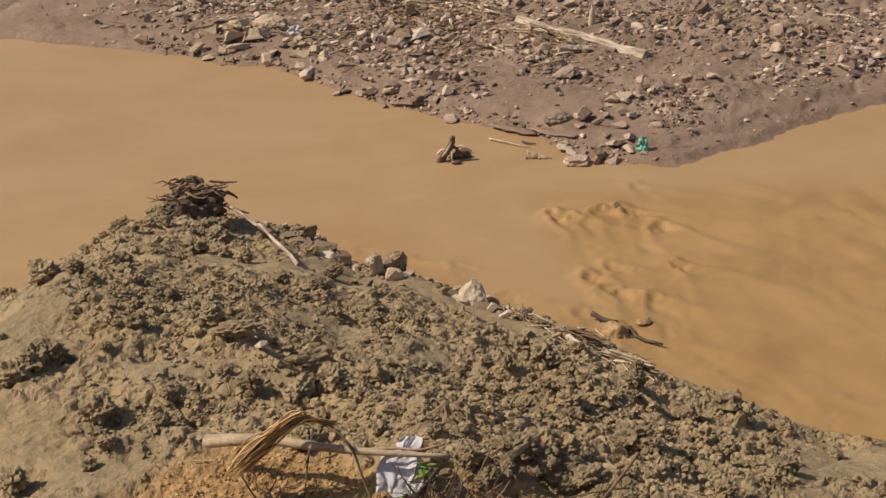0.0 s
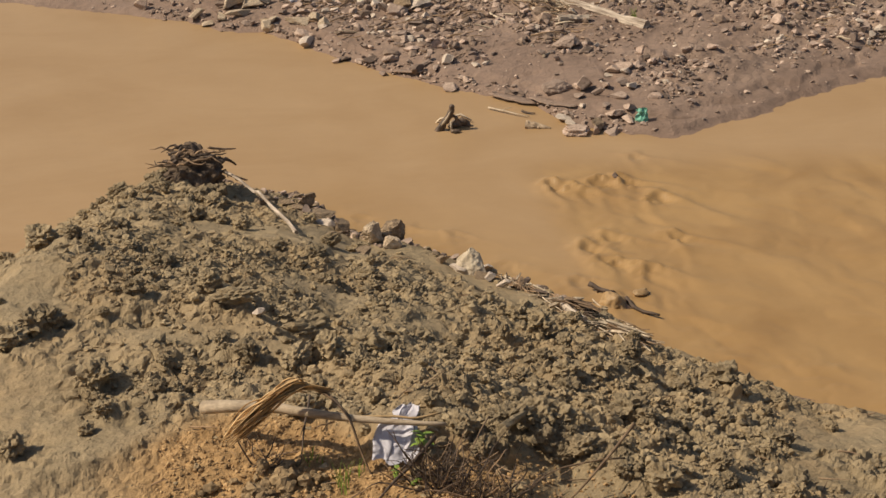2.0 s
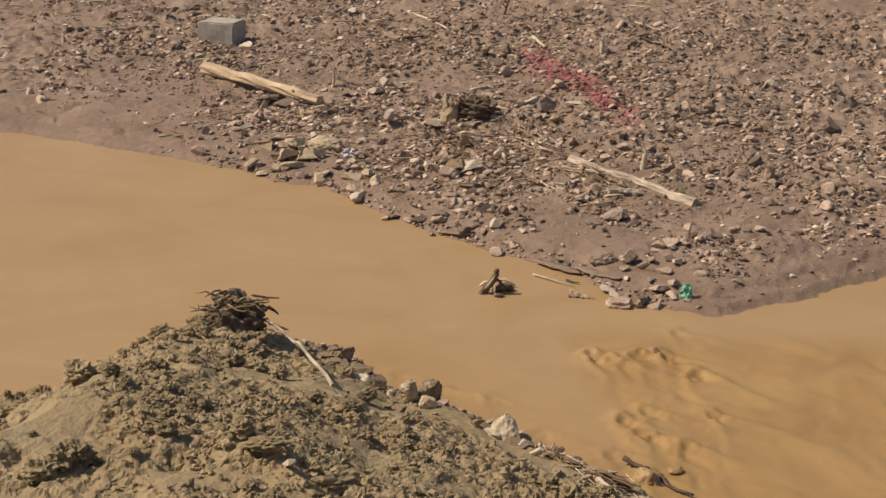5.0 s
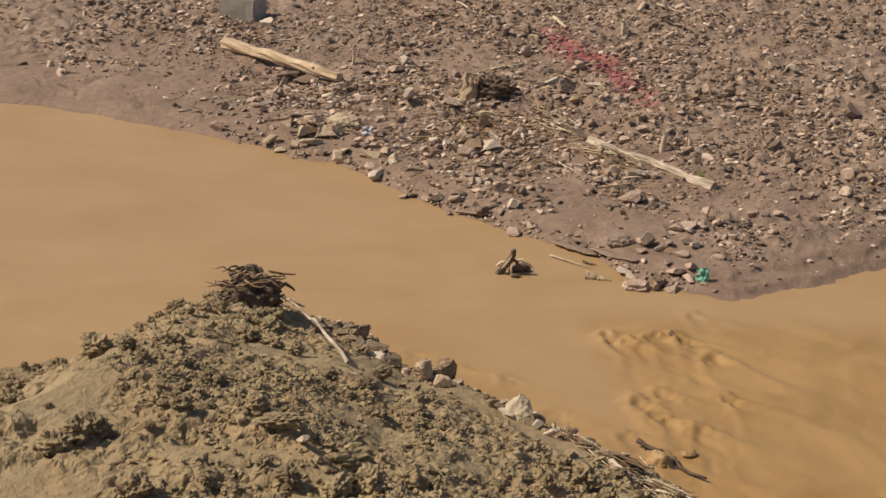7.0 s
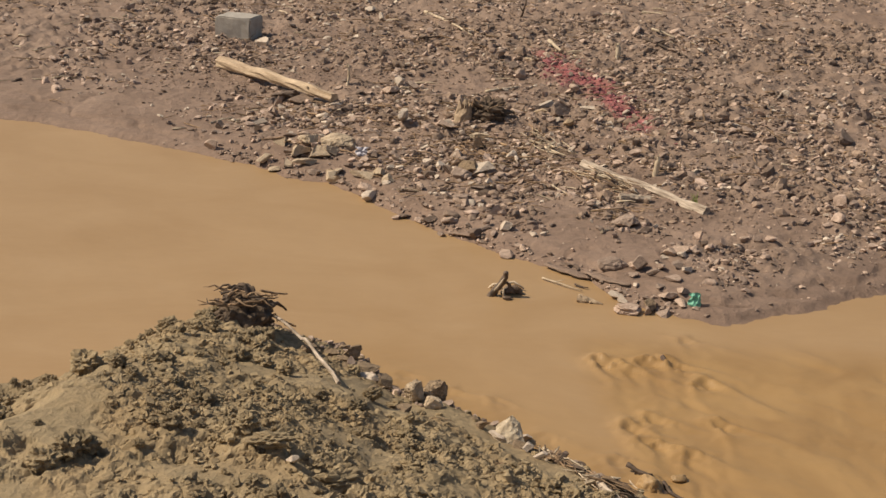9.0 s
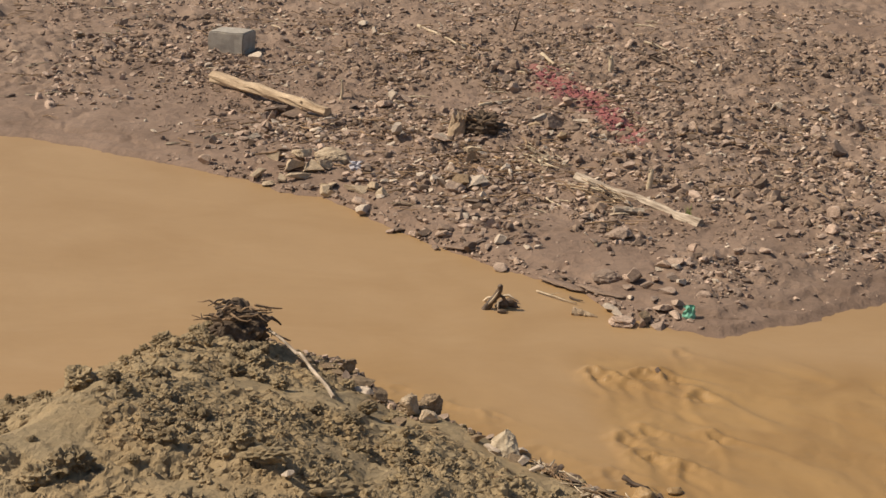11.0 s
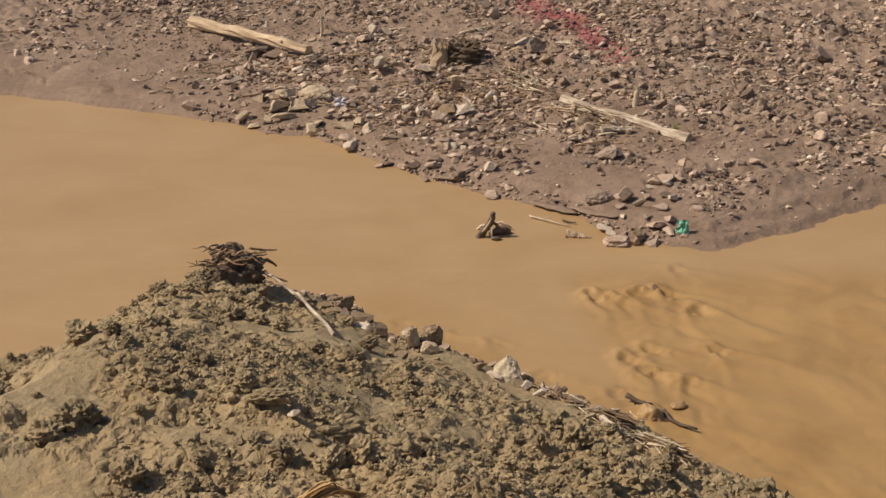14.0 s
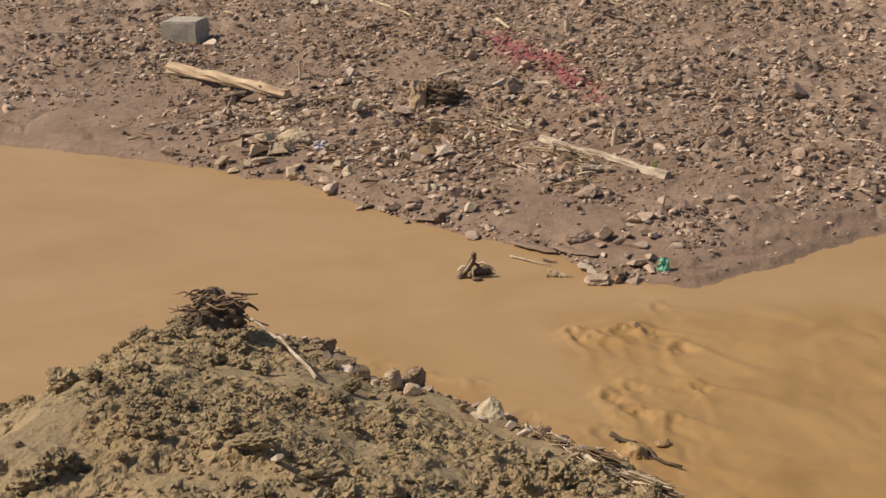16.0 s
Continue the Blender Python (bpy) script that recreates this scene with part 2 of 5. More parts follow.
def terrain(x, y):
    """Height of the ground and what it is made of, at points of the plan."""
    x, y = np.asarray(x, float), np.asarray(y, float)
    wob = 0.10 * layered(x * 1.5, y * 1.5, 3) + 0.05 * smooth_noise(x * 9, y * 9, 5)
    dn = np.interp(x, NEAR_X, NEAR_Y) - y + wob           # metres up the near bank
    df = y - np.interp(x, FAR_X, FAR_Y) + wob             # metres up the far bank
    df_up = np.clip(df, 0, 90)
    foot = y - np.interp(x, FOOT_X, FOOT_Y) + 0.10 * layered(x * 2.4, y * 2.4, 9) + 0.07 * layered(x * 11, y * 11, 10)
    # near bank: a pushed-up berm of churned mud over a lower sandy shelf
    d = np.clip(dn, 0, 60)
    near = 0.11 * step(d, 0, 0.25) + 0.27 * np.minimum(d, 4.4) + 0.12 * layered(x * 0.9, y * 0.9, 21)
    shelf = 1.25 - (0.06 * step(x, -0.15, 0.3) + 0.10 * step(x, 0.3, 0.5)) * step(y, 4.8, 5.4) + 0.07 * layered(x * 1.4, y * 1.4, 25) + 0.47 * np.clip(4.6 - y, 0, 4.55)
    berm = step(foot, -0.02, 0.26)
    near = near * berm + shelf * (1 - berm)
    # far bank: a cut edge, then gently rising gravel
    far = 0.05 * step(df, 0, 0.16) + 0.05 * step(df_up, 0.1, 1.6) + 0.035 * df_up + 0.10 * layered(x * 0.5, y * 0.5, 31) * step(df, 0.2, 2.5)
    bed = -0.35 * step(-np.maximum(dn, df), 0.0, 0.5)
    on_near, on_far = dn > 0, df > 0
    silt = step(layered(x * 1.3 + 3.1, y * 1.5, 41, 4), 0.10, 0.26)
    strip = np.exp(-((dn - 0.62 - 0.15 * smooth_noise(x * 3, y * 3, 43)) / 0.34) ** 2) * step(x, -0.9, -0.5) * (1 - step(x, 0.55, 0.9))
    silt = np.maximum(silt * 0.85, np.clip(strip * 1.3, 0, 1)) * berm
    worked = (1 - step(np.abs(x) / np.clip(y, 5, 60), 0.36, 0.44)) * step(y, 4.6, 5.4)
    churn = worked * on_near * berm * (1 - 0.97 * silt) * step(dn, 0.05, 0.4)
    wx, wy = x + 0.03 * smooth_noise(x * 20, y * 20, 60), y + 0.03 * smooth_noise(x * 20, y * 20, 61)
    rough = 0.05 * lumps(wx, wy, 0.24, 71, 0.35) + 0.042 * lumps(wx, wy, 0.11, 75, 0.75) + 0.032 * lumps(wx, wy, 0.055, 79, 0.85) + 0.014 * lumps(wx, wy, 0.03, 83, 0.9)
    rough *= 0.55 + 0.35 * step(x / np.clip(y, 5, 60), -0.06, 0.03) + 0.15 * step(layered(x * 1.5, y * 1.5, 85, 2), -0.1, 0.2)
    rough += 0.06 * layered(x * 4, y * 4, 87, 3) + 0.02 * layered(x * 16, y * 16, 89, 3) - 0.02
    gravel = worked * on_far * step(df, 0.25, 1.3) * (0.25 + 0.75 * step(layered(x * 0.45, y * 0.6, 91, 3) + 0.05 * np.clip(df - 3, 0, 6), -0.2, 0.05))
    bare = (1 - step(df, 1.5, 2.4)) * step(x, 0.1, 0.6) * (1 - step(x, 1.75, 2.2))
    gravel = gravel * (1 - 0.93 * bare)
    pebbly = 0.06 * lumps(wx, wy, 0.34, 95, 0.4) + 0.045 * lumps(wx, wy, 0.15, 97, 0.5) + 0.07 * layered(x * 4, y * 4, 101, 5) + 0.03 * layered(x * 9, y * 9, 103, 3)
    pebbly += 0.05 * np.abs(layered(x * 6.5, y * 6.5, 107, 3)) - 0.012
    cracks = on_far * step(0.05 - np.abs(smooth_noise(x * 1.1 + 0.7, y * 2.2, 105)), 0.0, 0.05) * step(df, 0.1, 0.3) * (1 - step(df, 1.2, 2.2))
    far = far + 0.035 * step(df - 0.33 - 0.2 * layered(x * 2.2, y * 2.2, 115), 0, 0.10) * on_far
    z = np.where(on_near, near, np.where(on_far, far, bed)) + churn * rough + np.maximum(gravel, 0.5 * worked * on_far * step(df, 2.0, 3.0)) * pebbly - 0.03 * cracks
    grit = worked * on_near * (1 - berm) * (0.022 * layered(x * 12, y * 12, 107) + 0.014 * lumps(wx, wy, 0.05, 109, 0.5) + 0.007 * lumps(wx, wy, 0.025, 119, 0.8)) * (1 - 0.6 * step(x, 0.2, 0.4))
    z = z + grit + worked * 0.008 * layered(x * 10, y * 10, 111) + (1 - worked) * 0.05 * layered(x * 0.8, y * 0.8, 117, 2)
    sand = on_near * (1 - berm) * step(y, 3.6, 5.0) * step(x, -1.9, -1.2) * step(0.25 - x + 0.5 * layered(x * 2, y * 2, 113), 0, 0.3)
    wet = np.clip(np.maximum(np.exp(-np.abs(np.maximum(dn, df)) / 0.12), on_far * (1 - gravel) * 0.6), 0, 1)
    # a red streak of spilled dye over the gravel
    middle = np.interp(y, (18.4, 20.0, 20.4, 21.2, 22.0, 22.6, 23.4, 24.2), (2.1, 1.72, 1.6, 1.44, 1.24, 1.0, 0.8, 0.64))
    ragged = x - middle + 0.2 * layered(x * 2.5, y * 1.5, 121, 3)
    dye = np.exp(-(ragged / (0.19 + 0.11 * np.exp(-((y - 22.2) / 0.9) ** 2))) ** 2) * step(y, 18.6, 20.6) * (1 - step(y, 24.0, 24.5)) * on_far
    return z, {"mud": on_near * 1.0, "sand": sand, "wet": wet, "dye": dye, "churn": churn, "gravel": gravel, "dn": dn, "df": df}
# ---- terrain end ----


def mesh_of(name, verts, faces, mat, smooth=False):
    me = bpy.data.meshes.new(name)
    verts, faces = np.asarray(verts, np.float32), np.asarray(faces, np.int32)
    n = faces.shape[1]
    me.vertices.add(len(verts)); me.loops.add(faces.size); me.polygons.add(len(faces))
    me.vertices.foreach_set("co", verts.ravel())
    me.loops.foreach_set("vertex_index", faces.ravel())
    me.polygons.foreach_set("loop_start", np.arange(0, faces.size, n, dtype=np.int32))
    me.polygons.foreach_set("use_smooth", np.full(len(faces), smooth))
    me.update(calc_edges=True)
    me.materials.append(mat)
    return me


def sheet(rows, cols, wide):
    """A grid that widens with distance: plan places and faces."""
    w = np.clip(rows, 5, wide)[:, None]
    X, Y = cols[None, :] * w, np.broadcast_to(rows[:, None], (len(rows), len(cols)))
    k = np.arange(len(rows) * len(cols)).reshape(X.shape)
    F = np.stack([k[:-1, :-1], k[:-1, 1:], k[1:, 1:], k[1:, :-1]], -1).reshape(-1, 4)
    return X.ravel(), Y.ravel().copy(), F


def build_ground():
    rows = np.concatenate([[-300, -120, -50, -25, -15], np.arange(-10, 4.6, 0.3), [4.7, 4.8, 4.9], np.arange(5, 13.9, 0.0175), np.arange(13.9, 27, 0.05), np.arange(27, 36, 0.09),
                           [37, 39, 42, 46, 52, 60, 80, 120, 200, 400, 900, 2500]])
    outer = np.concatenate([np.arange(0.38, 0.8, 0.03), np.arange(0.8, 3, 0.12), [3.5, 5, 8, 20, 60]])
    cols = np.concatenate([-outer[::-1], np.arange(-0.36, 0.361, 0.0017), outer])
    x, y, f = sheet(rows, cols, 60)
    z, kinds = terrain(x, y)
    # crumbled sides: the steep faces of the mud are broken sideways too
    loose = kinds["churn"] * step(x / np.clip(y, 5, 60), -0.36, -0.3)
    x, y = x + loose * 0.035 * layered((x + 1.3 * z) * 16, (y - 0.9 * z) * 16, 141, 2), y + loose * 0.035 * layered((x - 1.1 * z) * 16 + 7, (y + 1.2 * z) * 16, 145, 2)
    me = mesh_of("ground", np.stack([x, y, z], 1), f, M_SOIL)
    me.polygons.foreach_set("use_smooth", kinds["mud"][f].max(1) == 0)
    for key in ("mud", "sand", "wet", "dye"):
        at = me.attributes.new(key, "FLOAT", "POINT")
        at.data.foreach_set("value", kinds[key].astype(np.float32))
    return tagged(new("ground", me), "churned olive mud, brown gravel and sand banks of a stream", "ground", kind="structure")


# stones just under the surface: place, and how strongly they break the flow
RAPIDS = ((0.95, 12.45, 1.0), (1.16, 12.3, 0.5), (1.30, 12.5, 0.8), (1.53, 12.52, 0.9), (1.10, 11.17, 0.8), (1.22, 10.9, 0.8), (1.34, 11.35, 0.6), (0.95, 10.55, 0.45), (1.75, 12.1, 0.8), (1.85, 11.3, 0.8),
          (1.5, 10.7, 0.7), (1.2, 10.15, 0.6), (-0.3, 11.62, 0.35), (0.05, 11.45, 0.3), (0.45, 10.9, 0.3), (-0.72, 11.95, 0.25), (1.72, 13.1, 0.35))


def build_water():
    rows = np.concatenate([[3, 4, 5, 6, 7], np.arange(7.5, 13.4, 0.022), np.arange(13.4, 19.5, 0.06), [20, 21, 23, 26, 30]])
    cols = np.concatenate([[-12, -6, -3, -1.2, -0.6], np.arange(-0.37, 0.37, 0.0021), [0.6, 1.2, 3, 6, 12]])
    x, y, f = sheet(rows, cols, 60)
    # faster water over drowned stones, and a fretted line along the near bank
    fast = step(x + 0.10 * (y - 11.5), 0.72, 1.25) * step(y, 7.5, 9) * (1 - step(y, 12.5, 13.2))
    dn = np.interp(x, NEAR_X, NEAR_Y) - y
    edge = np.exp(-((dn + 0.35) / 0.35) ** 2) * step(x, -1.1, -0.6) * step(layered(x * 2.0, y * 2.0, 215, 2), -0.12, 0.15)
    s, c = x * 0.55 - y * 0.83, x * 0.83 + y * 0.55
    warp = 0.35 * layered(x * 1.6, y * 1.6, 201)
    z = 0.004 * layered(s * 1.2, c * 3.0, 207) + (0.2 + fast) * 0.016 * layered((s + warp) * 1.3, (c + warp) * 3.4, 203, 2) + fast * 0.013 * (1 - 0.5 * step(x, 1.7, 2.4)) * layered((s + warp) * 4, (c + warp) * 7, 205, 3)
    z += edge * 0.02 * np.abs(layered(x * 5, y * 6, 209, 3))
    # each drowned stone: a heaped pillow, a trough behind it and two arms of wake that spread downstream
    du, dv = 0.10 * layered(x * 3.1, y * 3.1, 221, 3), 0.10 * layered(x * 3.1, y * 3.1, 225, 3)
    for px, py, force in RAPIDS:
        u, v = (x - px) * 0.5 - (y - py) * 0.866 + du, (x - px) * 0.866 + (y - py) * 0.5 + dv
        down = np.clip(u, 0, 9)
        pillow = np.exp(-((u + 0.02) / 0.07) ** 2 - (v / 0.10) ** 2)
        trough = np.exp(-((u - 0.13) / 0.10) ** 2 - (v / 0.07) ** 2)
        arms = np.exp(-((np.abs(v) - 0.05 - 0.36 * down) / (0.03 + 0.07 * down)) ** 2) * np.exp(-down / 0.55) * step(u, -0.05, 0.06)
        froth = np.exp(-((u - 0.10) / 0.16) ** 2 - (v / 0.13) ** 2)
        z += force * (0.036 * pillow - 0.03 * trough + 0.027 * arms + 0.075 * froth * (np.abs(layered(x * 14, y * 14, 213, 3)) - 0.1))
    me = mesh_of("water", np.stack([x, y, z], 1), f, M_WATER, True)
    at = me.attributes.new("stirred", "FLOAT", "POINT")
    ochre = np.clip(np.maximum(fast, np.exp(-np.clip(-dn - 0.2, 0, 9) / 0.55) * step(x, -1.5, -0.5)), 0, 1)
    at.data.foreach_set("value", ochre.astype(np.float32))
    return tagged(new("water", me), "ochre silt-laden flood water, smooth with rough rapids", "stream", kind="structure")


ground = build_ground()
water = build_water()


# ---- builders ----
def part(name, me, parent=None, label="", m=None):
    ob = new(name, me)
    if parent:
        ob.parent = parent
    if m is not None:
        ob.matrix_basis = m
    return tagged(ob, label)


def thing(name, at, label, category, group="", turn=0.0):
    ob = new(name)
    ob.empty_display_size = 0.1
    ob.matrix_basis = pose(*at, 0, 0, turn)
    return tagged(ob, label, category, group)


def ball(level):
    bm = bmesh.new()
    bmesh.ops.create_icosphere(bm, subdivisions=level, radius=1.0)
    v = np.array([p.co[:] for p in bm.verts])
    f = np.array([[p.index for p in q.verts] for q in bm.faces])
    bm.free()
    return v, f


BALLS = {k: ball(k) for k in (1, 2, 3, 4, 5)}


def rough_at(v, freq, seed):
    return np.array([noise.noise(Vector(p) * freq + Vector((seed * 3.7, seed * 1.3, 0))) for p in v])


def stone_shape(seed, level=2, cuts=9, grit=0.04, flat=0.7, deep=(0.30, 0.72)):
    """A broken stone: a ball cut by random planes, then roughened; about 1 m across, standing on z = 0."""
    rnd = np.random.RandomState(seed)
    v, f = BALLS[level]
    v = v.copy()
    for _ in range(cuts):
        n = rnd.normal(size=3)
        n /= np.linalg.norm(n)
        over = v @ n - rnd.uniform(*deep)
        v -= np.clip(over, 0, None)[:, None] * n
    v *= 1 + grit * 1.6 * rough_at(v, 2.3, seed)[:, None] + grit * rough_at(v, 6.0, seed + 9)[:, None]
    v[:, 2] *= flat
    v -= (v.max(0) + v.min(0)) / 2
    v /= (v.max(0) - v.min(0))[:2].mean()
    v[:, 2] -= v[:, 2].min()
    return v, f


def clod_shape(seed, level=2):
    v, f = BALLS[level]
    v = v * (1 + 0.5 * rough_at(v, 1.9, seed)[:, None] + 0.35 * rough_at(v, 4.5, seed + 5)[:, None] + 0.2 * rough_at(v, 9.0, seed + 7)[:, None])
    v = v * [0.55, 0.5, 0.42]
    v[:, 2] -= v[:, 2].min()
    return v, f


def tube(points, radii, sides=7, ragged=0.0, seed=0, twist=0.0):
    """A tapered round body along points; ends closed to a blunt tip."""
    rnd = np.random.RandomState(seed)
    pts, rings = [Vector(p) for p in points], []
    up = Vector((0.13, 0.21, 1)).normalized()
    for i, p in enumerate(pts):
        d = (pts[min(i + 1, len(pts) - 1)] - pts[max(i - 1, 0)]).normalized()
        a = d.cross(up)
        if a.length < 0.2:
            a = d.cross(Vector((1, 0.3, 0)))
        a.normalize()
        b = d.cross(a)
        for k in range(sides):
            w = 2 * math.pi * k / sides + twist * i
            r = radii[i] * (1 + ragged * rnd.uniform(-1, 1))
            rings.append(p + a * (math.cos(w) * r) + b * (math.sin(w) * r))
    v = [r[:] for r in rings] + [pts[0][:], pts[-1][:]]
    f, n = [], len(pts)
    for i in range(n - 1):
        for k in range(sides):
            q = (k + 1) % sides
            a0, a1, b0, b1 = i * sides + k, i * sides + q, (i + 1) * sides + k, (i + 1) * sides + q
            f += [(a0, a1, b1), (a0, b1, b0)]
    for k in range(sides):
        q = (k + 1) % sides
        f += [(n * sides, q, k), (n * sides + 1, (n - 1) * sides + k, (n - 1) * sides + q)]
    return np.array(v), np.array(f)


def bent(a, b, n, sway, seed):
    """n + 1 points from a to b that wander a little."""
    rnd = np.random.RandomState(seed)
    a, b, out = Vector(a), Vector(b), []
    off = Vector((0, 0, 0))
    side = Vector(rnd.normal(size=3)) * sway
    for i in range(n + 1):
        k = i / n
        out.append(a.lerp(b, k) + side * math.sin(math.pi * k) + Vector(rnd.normal(size=3)) * sway * 0.25 * min(1, 4 * k * (1 - k) + 0.1))
    return out


def spline(points, n):
    """A smooth run of places through a few given ones."""
    P = np.array(points, float)
    P = np.vstack([2 * P[0] - P[1], P, 2 * P[-1] - P[-2]])
    out = []
    for i in range(1, len(P) - 2):
        for t in np.linspace(0, 1, n, endpoint=False):
            a, b, c, d = P[i - 1:i + 3]
            out.append(0.5 * (2 * b + (c - a) * t + (2 * a - 5 * b + 4 * c - d) * t**2 + (3 * b - a - 3 * c + d) * t**3))
    return out + [P[-2]]


def joined(pieces):
    vs, fs, n = [], [], 0
    for v, f in pieces:
        vs.append(np.asarray(v)); fs.append(np.asarray(f) + n)
        n += len(v)
    return np.vstack(vs), np.vstack(fs)


def height(x, y):
    return float(terrain(np.array([x]), np.array([y]))[0][0])


def blade(points, widths, fold=0.35, thick=0.002, seed=0):
    """A leaf with a folded midrib along points, with thickness."""
    rnd = np.random.RandomState(seed)
    pts, v, f = [Vector(p) for p in points], [], []
    for i, p in enumerate(pts):
        d = (pts[min(i + 1, len(pts) - 1)] - pts[max(i - 1, 0)]).normalized()
        a = d.cross(Vector((0.1, 0.35, 1))).normalized()
        b = a.cross(d).normalized()
        w = widths[i] * (1 + 0.15 * rnd.uniform(-1, 1))
        for s, dz in ((-1, fold), (-0.5, fold * 0.35), (0, 0), (0.5, fold * 0.35), (1, fold)):
            v.append((p + a * (s * w) + b * (dz * w * (1 + 0.3 * rnd.uniform(-1, 1))))[:])
        for s, dz in ((1, fold), (0.5, fold * 0.35), (0, 0), (-0.5, fold * 0.35), (-1, fold)):
            v.append((p + a * (s * w) + b * (dz * w - thick))[:])
    for i in range(len(pts) - 1):
        for k in range(10):
            q = (k + 1) % 10
            a0, a1, b0, b1 = i * 10 + k, i * 10 + q, i * 10 + 10 + k, i * 10 + 10 + q
            f += [(a0, a1, b1), (a0, b1, b0)]
    return np.array(v), np.array(f)


# ---- loose ground: stones, clods, sticks that nobody could count ----
def scatter(name, label, category, shapes, mat, spots, sizes, sink, seed, squash=(0.7, 1.1)):
    rnd = np.random.RandomState(seed)
    z = terrain(spots[:, 0], spots[:, 1])[0]
    pieces = []
    for (x, y), zz, s in zip(spots, z, sizes):
        v, f = shapes[rnd.randint(len(shapes))]
        a, tx, ty = rnd.uniform(0, 6.283), rnd.normal(0, 0.25), rnd.normal(0, 0.25)
        c, sn = math.cos(a), math.sin(a)
        R = np.array([[c, -sn, 0], [sn, c, 0], [0, 0, 1]]) @ np.array([[1, 0, tx], [0, 1, ty], [-tx, -ty, 1]])
        pieces.append(((v * [1, rnd.uniform(*squash), rnd.uniform(*squash)] * s) @ R.T + [x, y, zz - sink * s], f))
    v, f = joined(pieces)
    return tagged(new(name, mesh_of(name, v, f, mat)), label, category, kind="stuff")


def spots_where(n, x0, x1, y0, y1, key, seed, lean=1.0, spread=True):
    """Random places whose chance follows what the ground is made of."""
    rnd = np.random.RandomState(seed)
    m = n * 8
    y = rnd.uniform(y0, y1, m)
    wide = np.clip(y, 6, 60) if spread else 1.0
    x = rnd.uniform(x0, x1, m) * wide
    k = terrain(x, y)[1]
    chance = key(k, x, y)
    keep = rnd.uniform(0, 1, m) < chance
    return np.stack([x, y], 1)[keep][:n]


def sizes_of(n, low, high, power, seed):
    return low * (high / low) ** (np.random.RandomState(seed).uniform(0, 1, n) ** power)


def chip_shape(seed):
    """A small angular chip: the hull of a few random points."""
    rnd = np.random.RandomState(seed)
    bm = bmesh.new()
    for _ in range(11):
        q = Vector(rnd.normal(size=3)).normalized()
        bm.verts.new((q.x * 0.55, q.y * 0.5, q.z * 0.3))
    bmesh.ops.convex_hull(bm, input=bm.verts)
    bmesh.ops.delete(bm, geom=[w for w in bm.verts if not w.link_faces], context="VERTS")
    bm.verts.index_update()
    v, f = np.array([w.co[:] for w in bm.verts]), np.array([[w.index for w in q.verts] for q in bm.faces])
    bm.free()
    v[:, 2] -= v[:, 2].min()
    return v, f


def crumb_shape(seed):
    """A crumb of broken mud: a coarse ball with knocked-in corners."""
    rnd = np.random.RandomState(seed)
    v, f = BALLS[2]
    v = v * rnd.uniform(0.62, 1.15, len(v))[:, None] * (1 + 0.6 * rough_at(v, 1.4, seed)[:, None]) * [0.56, 0.42, 0.34]
    v[:, 2] -= v[:, 2].min()
    return v, f


CHIPS = [chip_shape(600 + i) for i in range(12)]
M_DYED = surface("dyed_stone", (0.22, 0.08, 0.085), (0.43, 0.17, 0.175), 9.0, 0.9, 0.006, vary=0.4)
CRUMBS = [crumb_shape(630 + i) for i in range(6)] + [chip_shape(650 + i) for i in range(12)]
SHARDS = [stone_shape(300 + i, 2, 8, 0.05, 0.5 + 0.04 * i) for i in range(9)]
LUMPS = [clod_shape(340 + i, 1) for i in range(9)]
BIGLUMPS = [mesh_of("mud_clod", *clod_shape(360 + i, 4), M_CLOD) for i in range(9)]


def on_gravel(k, x, y):
    return k["gravel"] * (1 - 0.72 * k["dye"]) * (k["df"] > 0.15) * (0.15 + 0.85 * step(layered(x * 1.3, y * 0.8, 131, 4), -0.10, 0.10))


def on_bare(k, x, y):
    return (k["df"] > 0.04) * np.where((x > 0.3) & (x < 1.9) & (k["df"] < 1.8), 0.3, 1.0)


p = spots_where(12500, -0.3, 0.3, 14, 30, on_gravel, 401)
scatter("gravel", "small brown and grey broken stones strewn over the bank", "gravel", CHIPS, M_GRAVEL, p, sizes_of(len(p), 0.02, 0.13, 2.4, 402), 0.1, 403)
p = spots_where(16000, -0.24, 0.22, 14, 27, lambda k, x, y: np.maximum(on_gravel(k, x, y), 0.55 * (k["df"] > 2.2)), 531)
scatter("grit", "fine brown grit and soil crumbs between the stones", "gravel", CHIPS, M_BANKCLOD, p, sizes_of(len(p), 0.016, 0.07, 1.9, 532), 0.1, 533)
p = spots_where(1000, -0.36, 0.36, 14, 29, on_gravel, 404)
scatter("coarse_gravel", "fist-sized brown stones lying on the muddy bank", "gravel", SHARDS, M_GRAVEL, p, sizes_of(len(p), 0.06, 0.12, 1.6, 405), 0.18, 406)
p = spots_where(280, -0.3, 0.3, 15, 27, on_gravel, 475)
scatter("cobbles", "broken brown cobbles scattered on the upper bank", "gravel", SHARDS, M_GRAVEL, p, sizes_of(len(p), 0.1, 0.2, 2.2, 476), 0.15, 477)
p = spots_where(2600, -0.3, 0.3, 14, 29, on_gravel, 407)
scatter("pale_gravel", "pale buff stone chips among the brown gravel", "gravel", CHIPS, M_PALE, p, sizes_of(len(p), 0.022, 0.12, 2.2, 408), 0.1, 409)
p = spots_where(1200, -0.36, 0.36, 14, 29, on_gravel, 413)
